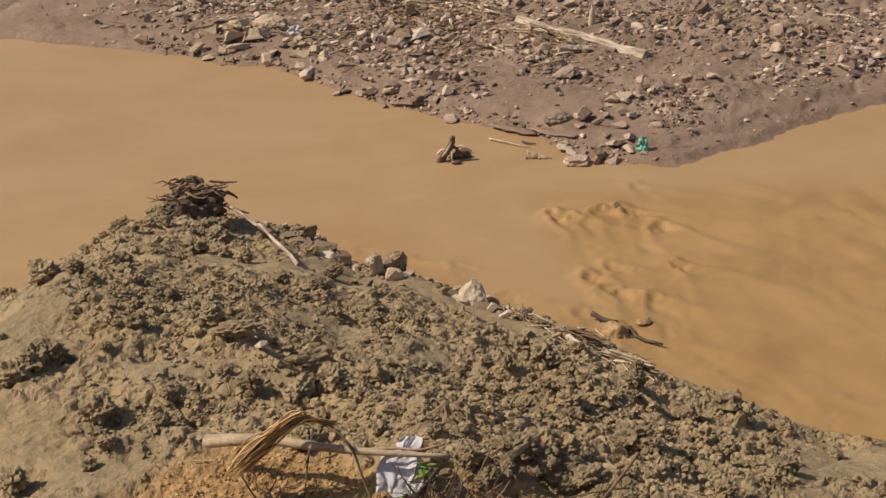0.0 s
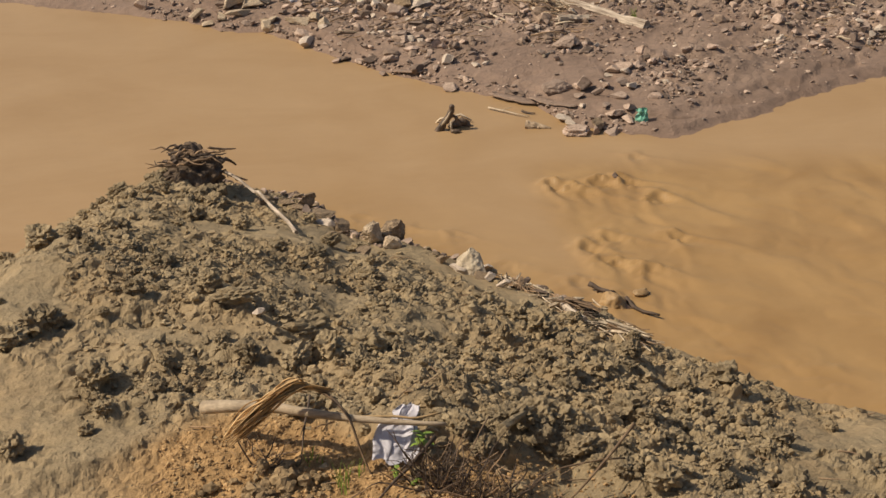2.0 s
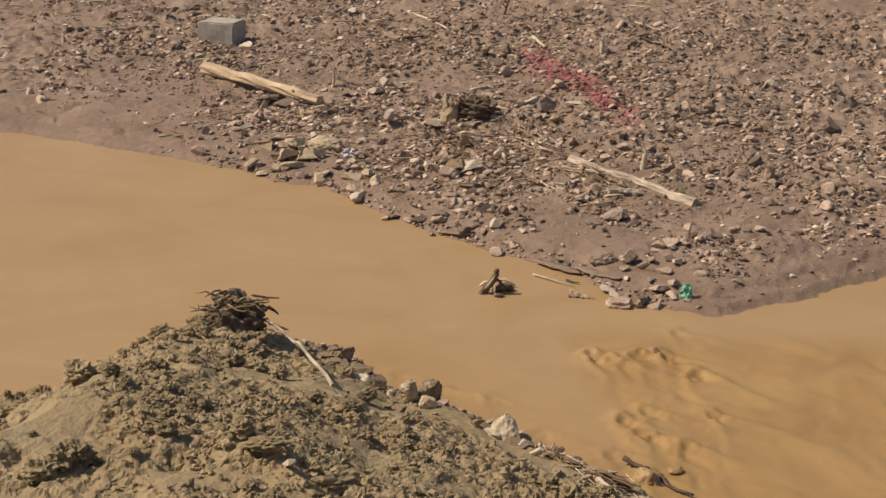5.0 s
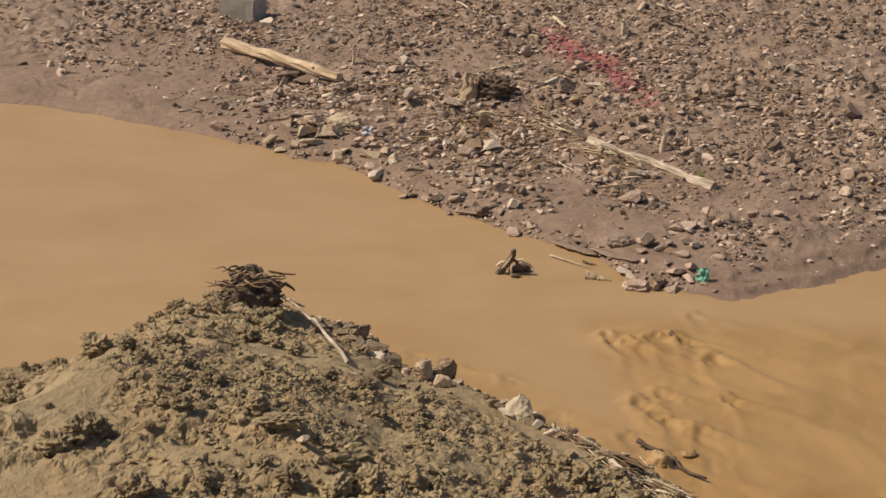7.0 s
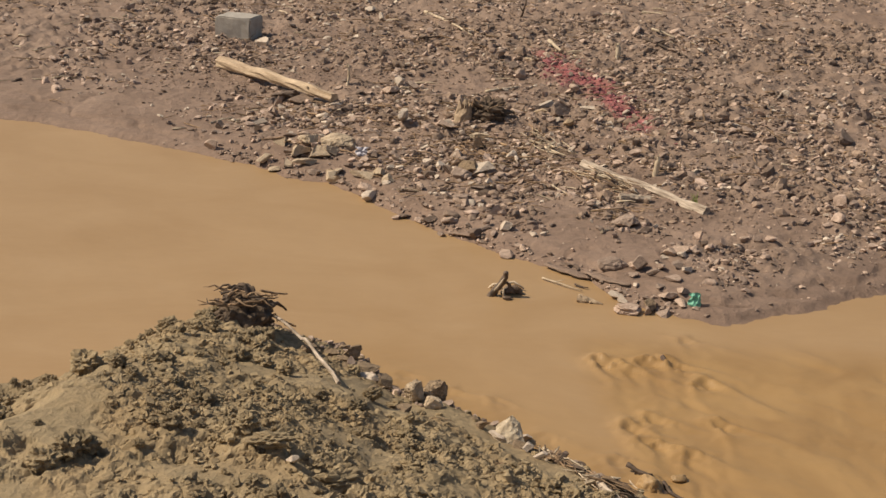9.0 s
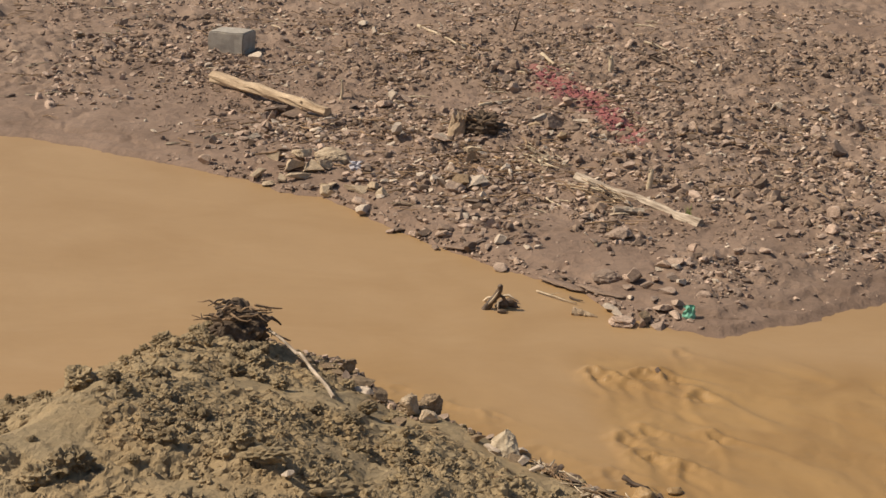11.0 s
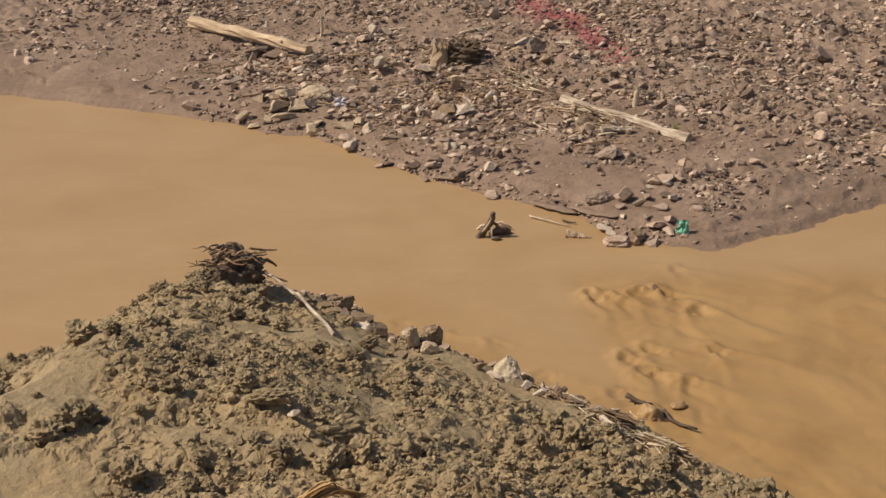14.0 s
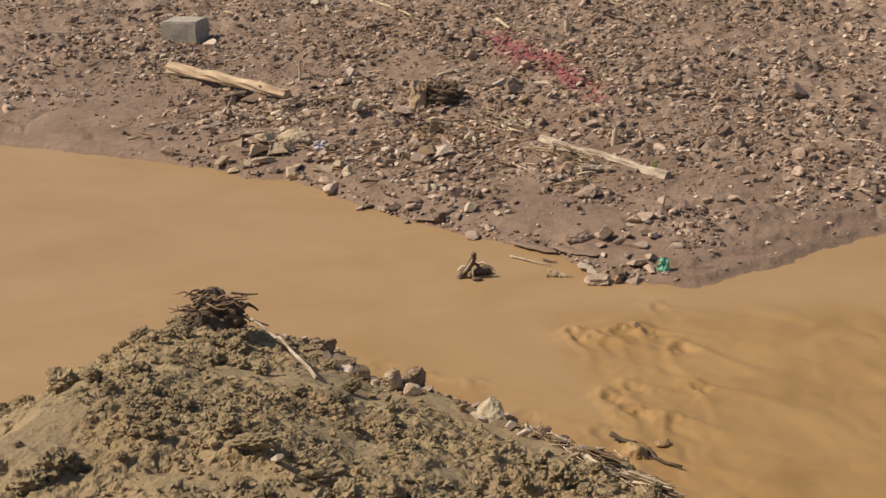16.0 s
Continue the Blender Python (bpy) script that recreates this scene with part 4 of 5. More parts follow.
crag(-0.52, 10.86, 0.22, 0.17, 0.14, M_BUFF, 14, "pale angular rock beside a brown one", 0.15, 25)
crag(-0.36, 11.0, 0.16, 0.28, 0.17, M_BROWNROCK, 23, "brown layered angular rock by the water", 0.25, 25)
crag(-0.405, 10.66, 0.25, 0.15, 0.09, M_BUFF, 33, "buff angular rock leaning on a brown rock", 0.2, 25)
crag(-1.09, 11.55, 0.26, 0.17, 0.10, M_BROWNROCK, 41, "brown angular rock at the water", 0.2, 25)
boulder(1.22, 10.06, -0.055, 0.24, 0.16, M_WATERSTONE, 3, "rounded mud-coated boulder in the rapids", True)
boulder(1.44, 10.2, 0.00, 0.13, 0.05, M_WATERSTONE, 5, "mud-coated stone awash in the rapids", True)
crag(1.30, 13.7, 0.0, 0.27, 0.08, M_STONE, 7, "flat tan rock lying in the shallows", 0.2, 10)
crag(1.52, 13.78, 0.02, 0.18, 0.09, M_BROWNROCK, 17, "brown broken rock lying in the shallows", 0.2, 40)
boulder(1.19, 14.66, 0.10, 0.29, 0.12, M_STONE, 9, "mud-caked tan boulder on the shore", False)
boulder(-1.99, 18.69, 0.15, 0.46, 0.17, M_BUFF, 11, "yellowish tan boulder on the gravel", False, -12)

for n, (x, y, wide, tall, mat, label) in enumerate([
        # added dark stone: stands in for the shaded hollow beside the pale one
        (-0.34, 17.80, 0.24, 0.14, M_BROWNROCK, "dark brown angular stone standing in for a shaded hollow"),
        (-0.17, 17.75, 0.30, 0.14, M_PALE, "pale flat-topped stone on the gravel"),
        (-0.71, 19.43, 0.22, 0.09, M_PALE, "pale flat stone below the stump"),
        (-0.25, 18.96, 0.24, 0.08, M_BUFF, "rounded buff stone below the stump"),
        (1.40, 15.97, 0.30, 0.10, M_STONE, "long grey-brown stone below the driftwood log"),
        (-1.45, 16.93, 0.20, 0.10, M_PALE, "pale square stone at the waterline")]):
    stone(x, y, wide, tall, mat, n * 3 + 201, label, "marked stones of the far bank")

# ---- loose stones, each one apart ----
FACETED = [stone_shape(700 + i, 3, 7, 0.05, 0.5 + 0.04 * i, (0.24, 0.6)) for i in range(9)]
p = spots_where(135, -0.2, 0.02, 14.5, 19.5, lambda k, x, y: (k["df"] > 0.08) * np.exp(-np.clip(k["df"] - 0.7, 0, 9)), 416)
scatter_things("stone", "angular brown stone lying along the waterline", "stone", "loose stones along the waterline", FACETED, M_STONE, p, sizes_of(len(p), 0.06, 0.17, 2.2, 417), 0.12)
p = spots_where(125, -0.24, 0.24, 15, 26, on_gravel, 471)
scatter_things("stone", "broken brown stone lying on the gravel bank", "stone", "loose stones of the gravel bank", FACETED, M_STONE, p, sizes_of(len(p), 0.09, 0.2, 2.4, 472), 0.15)
p = spots_where(38, -0.24, 0.24, 15, 26, on_gravel, 473)
scatter_things("stone", "pale buff broken stone on brown gravel", "stone", "pale loose stones of the bank", FACETED, M_PALE, p, sizes_of(len(p), 0.09, 0.18, 2.0, 474), 0.15)

# ---- driftwood and wreckage on the far bank ----
def laid(name, a, b, label, category):
    """A thing at a whose own x axis runs towards b, and the turn into its own axes."""
    q = (Vector(b) - Vector(a)).to_track_quat("X", "Z")
    t = thing(name, a, label, category)
    t.matrix_basis = Matrix.LocRotScale(Vector(a), q, None)
    return t, q.inverted().to_matrix()


def log(name, a, b, r0, r1, mat, label, seed, sway=0.03, knots=3, sides=12, category="log"):
    """A weathered trunk: barrel, broken end and branch stubs."""
    t, turn = laid(name, a, b, label, category)
    pts = [turn @ (p - Vector(a)) for p in bent(a, b, 10, sway, seed)]
    radii = [r0 + (r1 - r0) * k / 10 for k in range(11)]
    trunk = part("trunk", mesh_of("trunk", *tube(pts, radii, sides, 0.22, seed), mat), t)
    rnd = np.random.RandomState(seed)
    for k in range(knots):
        i = 2 + int(rnd.randint(0, 7))
        d = Vector(rnd.normal(size=3)).normalized()
        part("branch_stub", mesh_of("branch_stub", *tube([pts[i], pts[i] + d * radii[i] * 1.35], [radii[i] * 0.4, radii[i] * 0.25], 6, 0.15, k), mat, True), trunk)
    return t


def stick(name, a, b, r, mat, label, seed, sway=0.02, category="stick", forks=1):
    t, turn = laid(name, a, b, label, category)
    pts = [turn @ (p - Vector(a)) for p in bent(a, b, 6, sway, seed)]
    L = (Vector(b) - Vector(a)).length
    stem = part("stem", mesh_of("stem", *tube(pts, [r * (1 - 0.09 * k) for k in range(7)], 7, 0.14, seed), mat, True), t)
    rnd = np.random.RandomState(seed + 1)
    for k in range(forks):
        i = 2 + k % 3
        d = (pts[i + 1] - pts[i]).normalized() + Vector(rnd.normal(size=3)) * 0.5
        part("twig", mesh_of("twig", *tube(bent(pts[i], pts[i] + d * L * 0.22, 3, 0.01, seed + k), [r * 0.55, r * 0.45, r * 0.35, r * 0.2], 5, 0.1, k), mat, True), stem)
    return t


M_BAMBOO = surface("stripped_wood", (0.24, 0.165, 0.105), (0.52, 0.40, 0.275), 7.0, 0.75, 0.008, (0.25, 1, 1), 0.1)
M_LOG = surface("weathered_log", (0.13, 0.093, 0.067), (0.62, 0.515, 0.405), 34.0, 0.85, 0.015, (0.08, 1, 1), 0.1)
log("driftwood_log", (1.010, 17.947, 0.287), (2.318, 16.367, 0.241), 0.06, 0.052, M_LOG, "bleached splintered driftwood log lying on the gravel", 11, 0.02, 3)
log("bamboo_log", (-2.241, 20.272, 0.412), (-4.216, 22.550, 0.350), 0.063, 0.084, M_BAMBOO, "thick pale yellow bark-stripped log half buried in gravel", 12, 0.03, 4)
log("grey_log", (1.380, 16.659, 0.272), (1.723, 16.685, 0.267), 0.05, 0.035, M_LOG, "short grey driftwood piece beside the long log", 13, 0.01, 1)
stick("fallen_branch", (-1.420, 26.809, 0.548), (-0.536, 24.986, 0.504), 0.028, M_DRIFT, "bleached bare branch lying over the stones", 14, 0.03)
stick("dark_branch", (-1.482, 24.814, 0.432), (-0.958, 24.950, 0.480), 0.022, M_BARK, "dark wet branch on the brown silt", 15)
stick("upright_stick", (0.250, 26.612, 0.564), (0.336, 26.513, 0.934), 0.022, M_BARK, "dark stick standing upright in the ground", 16, 0.01)
stick("broken_branch", (-0.230, 21.347, 0.373), (0.230, 21.777, 0.377), 0.025, M_DRIFT, "pale broken branch beside the stump", 17, 0.01)
stick("splintered_branch", (0.709, 24.743, 0.526), (0.927, 23.924, 0.483), 0.035, M_DRIFT, "pale splintered branch above the red streak", 18, 0.01)
stick("grey_stick", (-0.124, 18.029, 0.209), (0.311, 17.959, 0.229), 0.02, M_DRIFT, "grey stick lying flat by dark stones", 19, 0.01)
stick("thin_branch", (2.219, 24.767, 0.642), (2.819, 23.760, 0.564), 0.03, M_BARK, "dark branch lying on the upper gravel", 20, 0.02)
stick("pale_branch", (2.427, 25.626, 0.656), (2.741, 25.060, 0.631), 0.025, M_DRIFT, "pale thin branch on the upper gravel", 21, 0.01)


def post(at, tall, r, label, seed):
    """A snapped sapling: stem with a splintered top and a collar of roots."""
    t = thing("broken_post", at, label, "post")
    v, f = tube(bent((0, 0, -0.05), (0.02, 0, tall), 6, 0.01, seed), [r * 1.3, r * 1.1, r, r, r * 0.95, r * 0.9, r * 0.6], 9, 0.16, seed)
    stem = part("stem", mesh_of("stem", v, f, M_DRIFT, True), t)
    for k in range(4):
        a = k * 1.6 + seed
        part("splinter", mesh_of("splinter", *tube([(math.cos(a) * r * 0.6, math.sin(a) * r * 0.6, tall * 0.9), (math.cos(a) * r * 0.9, math.sin(a) * r * 0.9, tall * (1.05 + 0.04 * k))], [r * 0.3, r * 0.08], 5, 0.1, k), M_DRIFT), stem)
    return t


post((1.711, 23.542, 0.496), 0.26, 0.04, "snapped pale sapling stub standing in the gravel", 1)
post((1.849, 17.609, 0.297), 0.22, 0.035, "snapped brown sapling stub behind the driftwood log", 2)
post((-2.218, 21.586, 0.312), 0.28, 0.02, "thin broken stub standing among stones", 3)


# dark earth whose colour stands in for the shade of hollows
M_SHADE_EARTH = surface("shade_dark_earth", (0.06, 0.042, 0.03), (0.16, 0.115, 0.08), 12.0, 0.95, 0.01, vary=0.1)


def stump(at):
    """An upturned tree stump: splintered pale wood, a dark tangle of roots and hanging twigs."""
    t = thing("tree_stump", at, "uprooted stump with splintered pale wood and dark roots", "stump")
    rnd = np.random.RandomState(77)
    sides = 15
    v, f = tube([(-0.19, -0.06, -0.06), (-0.19, -0.06, 0.04), (-0.185, -0.06, 0.12), (-0.18, -0.06, 0.2)], [0.135, 0.115, 0.10, 0.09], sides, 0.14, 9)
    for k in range(sides):
        v[3 * sides + k, 2] += rnd.uniform(-0.06, 0.07)
        v[3 * sides + k, :2] = v[3 * sides + k, :2] * 0.9 + np.array([-0.18, -0.06]) * 0.1
    v[-1, 2] -= 0.1
    trunk = part("broken_trunk", mesh_of("broken_trunk", v, f, M_BAMBOO), t, "pale splintered trunk wood")
    for k in range(14):
        a, h = rnd.uniform(0, 6.283), rnd.uniform(0.05, 0.16)
        o = Vector((-0.18 + 0.08 * math.cos(a), -0.06 + 0.08 * math.sin(a), 0.14))
        part("splinter", mesh_of("splinter", *tube([o, o + Vector((0.02 * math.cos(a), 0.02 * math.sin(a), h))], [0.014, 0.003], 5, 0.2, k), M_TWIG if k % 2 else M_DRIFT), trunk)
    v, f = BALLS[5]
    v = v * (1 + 0.5 * rough_at(v, 1.9, 4)[:, None] + 0.35 * rough_at(v, 5.0, 6)[:, None])
    # earthy roots set where the stump's shade falls; that dark is in the colour
    roots = part("root_ball", mesh_of("root_ball", v * [0.26, 0.2, 0.17] + [0.10, 0.06, 0.07], f, M_SHADE_EARTH), t, "earthy root ball, its colour darkened for shade")
    for k in range(26):
        a, e, L = rnd.uniform(0, 6.283), rnd.uniform(0.0, 0.7), rnd.uniform(0.14, 0.32)
        d = Vector((math.cos(a) * math.cos(e) + 0.25, math.sin(a) * math.cos(e), math.sin(e))) * L
        o = Vector((0.05, 0, 0.1))
        part("root", mesh_of("root", *tube(bent(o, o + d, 5, 0.035, 90 + k), [0.02, 0.017, 0.014, 0.011, 0.008, 0.004], 5, 0.15, k), M_TWIG if k % 3 else M_BARK), roots)
    return t


stump((-0.284, 19.673, 0.382))


def straw_heap(at, along, n, L, wide, mat, name, label, seed, flat=0.08, wild=0.55):
    """A wad of washed-up stalks that lie mostly one way: each stalk a piece of it."""
    t = thing(name, at, label, "driftwood")
    rnd = np.random.RandomState(seed)
    d = (Vector(along) - Vector(at))
    run, way = d.length, d.normalized()
    side = way.cross(Vector((0, 0, 1))).normalized()
    for k in range(n):
        o = way * rnd.uniform(0, run) + side * rnd.normal(0, wide)
        w = (way + side * rnd.normal(0, wild) + Vector((0, 0, rnd.normal(0.02, 0.12)))).normalized() * rnd.uniform(0.4, 1.0) * L
        gz = height(at[0] + o.x, at[1] + o.y) - at[2]
        c = Vector((o.x, o.y, gz + rnd.uniform(0.005, flat)))
        r = rnd.uniform(0.003, 0.008) * (2.6 if k % 7 == 0 else 1)
        part("stalk", mesh_of("stalk", *tube(bent(c - w * 0.5, c + w * 0.5, 4, L * 0.012, seed + k), [r * 0.8, r, r * 0.9, r * 0.8, r * 0.4], 5, 0.3, k), mat[k % len(mat)] if isinstance(mat, tuple) else mat), t)
    return t


straw_heap((0.408, 19.298, 0.328), (0.716, 18.356, 0.268), 40, 0.4, 0.12, M_DRIFT, "straw_wad", "wad of bleached straw and twigs on the stones", 61)
straw_heap((0.887, 17.792, 0.236), (1.535, 16.924, 0.267), 90, 0.33, 0.10, (M_TWIG, M_DRIFT, M_BARK, M_TWIG), "splinter_heap", "brown and bleached wood splinters heaped along the log", 62, 0.07, 0.3)
straw_heap((-0.576, 18.690, 0.221), (0.338, 18.655, 0.264), 100, 0.2, 0.3, (M_TWIG, M_TWIG, M_BARK), "twig_heap", "brown twigs tangled over the gravel", 63, 0.08, 2.5)
straw_heap((-2.601, 24.957, 0.404), (0.070, 24.987, 0.494), 40, 0.4, 0.5, M_TWIG, "upper_twig_heap", "brown twigs scattered on the upper gravel", 64)


def concrete_block(at):
    t = thing("concrete_block", at, "grey square concrete block with a pale worn top", "block", turn=-14)
    bm = bmesh.new()
    bmesh.ops.create_cube(bm, size=1.0)
    bmesh.ops.scale(bm, vec=(0.62, 0.5, 0.40), verts=bm.verts)
    bmesh.ops.bevel(bm, geom=bm.edges[:], offset=0.02, segments=2, affect="EDGES")
    bmesh.ops.subdivide_edges(bm, edges=bm.edges[:], cuts=3, use_grid_fill=True)
    for w in bm.verts:
        w.co += Vector((noise.noise(w.co * 6), noise.noise(w.co * 6 + Vector((5, 0, 0))), noise.noise(w.co * 6 + Vector((0, 5, 0))))) * 0.015
        w.co.z += 0.14
    me = bpy.data.meshes.new("block_body")
    bm.to_mesh(me)
    bm.free()
    me.materials.append(M_CONCRETE)
    part("block_body", me, t)
    return t


M_CONCRETE = surface("concrete", (0.28, 0.25, 0.215), (0.42, 0.38, 0.33), 6.0, 0.9, 0.004, vary=0.05)
concrete_block((-4.31, 24.676, 0.344))


# ---- plastic ----
def plastic(name, tint, through_light=0.35):
    m, nodes, links, bsdf = material(name)
    wrinkle = texture(nodes, links, "ShaderNodeTexNoise", 14.0, 4.0, 0.6)
    col = ramp(nodes, links, wrinkle.outputs[0], [(0.3, tuple(c * 0.82 for c in tint)), (0.7, tint)])
    links.new(col, bsdf.inputs["Base Color"])
    bsdf.inputs["Roughness"].default_value = 0.6
    bsdf.inputs["Specular IOR Level"].default_value = 0.25
    bsdf.inputs["Subsurface Weight"].default_value = through_light
    bsdf.inputs["Subsurface Radius"].default_value = (0.02, 0.02, 0.02)
    bumped(nodes, links, bsdf, wrinkle.outputs[0], 0.3, 0.01)
    return m


M_BAG = plastic("white_film", (0.54, 0.52, 0.56))
M_GREEN = plastic("green_film", (0.2, 0.5, 0.36))


def film_scrap(name, at, wide, tall, mat, label, seed, lean=0.0, legs=True):
    """A crumpled piece of plastic film: a folded, puckered sheet with thickness."""
    t = thing(name, at, label, "plastic bag")
    n, m = 34, 44
    v = []
    for side in (0, 1):
        for j in range(m):
            for i in range(n):
                u, w = i / (n - 1) - 0.5, j / (m - 1)
                pinch = 1 - 0.3 * math.exp(-((w - 0.72) / 0.10) ** 2) - (0.62 * max(0.0, w - 0.55) / 0.45 if legs else 0.1 * w)
                p = Vector((u * 3.0 + seed, w * 3.0, side * 0.4))
                x = u * wide * pinch + 0.2 * wide * noise.noise(p * 1.1) + (0.35 * wide * max(0.0, w - 0.6) / 0.4 if legs else 0)
                z = w * tall + 0.05 * tall * noise.noise(p * 1.3 + Vector((9, 0, 0)))
                y = 0.2 * wide * noise.noise(p * 0.9 + Vector((0, 7, 0))) + (0.04 * math.sin(u * 11 + 4 * noise.noise(p)) + 0.04 * noise.noise(p * 3.5)) * wide
                y += lean * w + (0.06 + 0.5 * (0.25 - u * u)) * wide * (0.5 if side else -0.5) * (1 - 0.7 * w)
                if legs:
                    z -= tall * (0.16 * math.exp(-((u - 0.25) / 0.13) ** 2) + 0.1 * math.exp(-((u + 0.12) / 0.18) ** 2) - 0.08) * (1 - w)
                v.append((x, y, z))
    f, k = [], n * m
    for s in (0, 1):
        for j in range(m - 1):
            for i in range(n - 1):
                a = s * k + j * n + i
                q = (a, a + 1, a + n + 1, a + n)
                f.append(q if s == 0 else q[::-1])
    for j in range(m - 1):
        for i in (0, n - 1):
            a = j * n + i
            q = (a, a + n, a + n + k, a + k)
            f.append(q if i == 0 else q[::-1])
    part("film", mesh_of("film", v, f, mat, True), t)
    return t


film_scrap("plastic_bag", (-0.243, 5.992, 1.274), 0.19, 0.20, M_BAG, "crumpled white plastic bag caught under a dry stalk", 3, 0.16)
film_scrap("plastic_scrap", (1.934, 13.821, 0.041), 0.12, 0.13, M_GREEN, "torn green plastic scrap between shore stones", 8, 0.03, False)
film_scrap("white_scrap", (-1.667, 18.304, 0.147), 0.16, 0.10, M_BAG, "crumpled white plastic scrap among stones", 12, 0.05, False)

# ---- snags in the stream ----
def snag(at):
    """A drowned branch whose curved butt stands out of the water."""
    t = thing("drowned_branch", at, "dark wet curved branch sticking out of the water", "branch")
    butt = part("butt", mesh_of("butt", *tube(spline([(-0.13, -0.03, -0.05), (-0.06, -0.01, 0.05), (0.0, 0.0, 0.13), (0.035, 0.0, 0.20), (0.03, 0.0, 0.25)], 4), [0.036, 0.036, 0.035, 0.035, 0.034, 0.034, 0.034, 0.033, 0.032, 0.031, 0.03, 0.03, 0.028, 0.028, 0.027, 0.026, 0.016], 10, 0.2, 5), M_SNAG, True), t)
    part("peeled_strip", mesh_of("peeled_strip", *tube(spline([(-0.07, -0.045, 0.06), (-0.02, -0.035, 0.12), (0.02, -0.032, 0.19)], 4), [0.006, 0.012, 0.014, 0.014, 0.012, 0.012, 0.01, 0.008, 0.004], 6, 0.2, 8), M_DRIFT, True), butt, "pale peeled wood")
    part("side_branch", mesh_of("side_branch", *tube(spline([(0.0, 0.04, 0.0), (0.08, 0.06, 0.04), (0.15, 0.08, 0.045), (0.22, 0.08, -0.03)], 3), [0.028, 0.034, 0.042, 0.045, 0.04, 0.042, 0.036, 0.03, 0.024, 0.02], 8, 0.35, 6), M_SNAG), t)
    part("prong", mesh_of("prong", *tube(spline([(0.09, 0.05, 0.05), (0.07, 0.03, 0.11), (0.02, 0.03, 0.15)], 3), [0.02, 0.018, 0.016, 0.015, 0.013, 0.01, 0.006], 7, 0.25, 9), M_SNAG), t)
    part("back_branch", mesh_of("back_branch", *tube([(-0.14, 0.22, -0.02), (-0.08, 0.2, 0.04), (0.02, 0.22, 0.05), (0.12, 0.22, 0.07), (0.22, 0.18, 0.02)], [0.008, 0.014, 0.012, 0.014, 0.008], 7, 0.35, 7), M_DRIFT, True), t, "bleached branch behind the butt")
    part("knot", mesh_of("knot", *(lambda v, f: (v * [0.075, 0.06, 0.055] + [0.06, -0.1, -0.015], f))(*clod_shape(8, 3)), M_SNAG, True), t)
    part("twig", mesh_of("twig", *tube([(0.03, -0.05, 0.0), (0.02, -0.06, 0.05), (0.025, -0.05, 0.10)], [0.012, 0.013, 0.008], 6, 0.2, 3), M_DRIFT), t)
    return t


M_SNAG = surface("wet_brown_wood", (0.05, 0.035, 0.025), (0.22, 0.15, 0.10), 14.0, 0.5, 0.004, (1, 1, 0.3), 0.15)
snag((0.102, 13.943, 0.000))
stick("stranded_branch", (0.505, 14.488, 0.020), (0.885, 14.181, 0.020), 0.010, M_DRIFT, "thin pale branch stranded in the shallows", 31, 0.015)
log("root_stub", (0.838, 13.943, 0.010), (1.067, 13.865, 0.000), 0.055, 0.012, M_TAN, "brown root stub lying in the shallow water", 32, 0.005, 1)
stick("dark_shore_stick", (0.822, 14.353, 0.020), (0.949, 14.268, 0.020), 0.012, M_BARK, "short dark stick at the water's edge", 33, 0.004)
stick("rapids_branch", (1.073, 10.321, 0.050), (1.246, 10.190, 0.040), 0.02, M_BARK, "dark branch jammed in the rapids", 34, 0.01)
stick("rapids_bough", (1.320, 10.101, 0.030), (1.522, 9.800, 0.030), 0.018, M_BARK, "dark forked bough trapped in fast water", 35, 0.02, forks=3)

# ---- undercut plates of silt along the far waterline ----
def silt_ledge(a, b, wide, label, seed):
    t, turn = laid("silt_ledge", a, b, label, "silt")
    pts = [turn @ (p - Vector(a)) for p in bent(a, b, 12, 0.02, seed)]
    v, f = tube(pts, [wide * (0.3 + 0.7 * math.sin(math.pi * (i + 0.5) / 13)) for i in range(13)], 10, 0.22, seed)
    v[:, 2] *= 0.22
    part("plate", mesh_of("plate", v, f, M_SOIL, True), t)
    return t


silt_ledge((0.534, 14.873, 0.039), (0.979, 14.532, 0.028), 0.07, "undercut brown silt plate at the waterline", 1)
silt_ledge((0.930, 14.636, 0.063), (1.343, 14.228, 0.092), 0.075, "cracked brown silt plate above the waterline", 2)
silt_ledge((-0.499, 15.778, 0.027), (-0.149, 15.556, 0.074), 0.06, "thin dark silt plate at the waterline", 3)

# ---- driftwood along the near bank ----
straw_heap((0.467, 10.047, 0.222), (0.683, 9.676, 0.253), 60, 0.26, 0.04, (M_DRIFT, M_TWIG, M_TWIG, M_BARK), "driftwood_line", "grey driftwood and bark piled on the mud edge", 65, 0.05)
straw_heap((0.743, 9.438, 0.323), (1.008, 9.290, 0.307), 95, 0.26, 0.05, (M_TWIG, M_BARK, M_DRIFT, M_TWIG), "bark_heap", "dense heap of brown sticks and bark on the mud edge", 67, 0.08)
straw_heap((0.998, 8.703, 0.517), (1.256, 8.553, 0.470), 45, 0.3, 0.04, (M_DRIFT, M_TWIG), "pale_driftwood", "bleached stalks lying on the mud edge", 66, 0.05)
log("slab_of_bark", (0.785, 9.437, 0.356), (0.920, 9.068, 0.396), 0.03, 0.016, M_LOG, "grey splintered wood slab on the mud edge", 68, 0.01, 1)
log("long_branch", (-1.742, 11.550, 0.577), (-1.037, 10.107, 0.648), 0.011, 0.016, M_LOG, "long bleached branch lying down the mud bank", 69, 0.05, 2, 9, "branch")


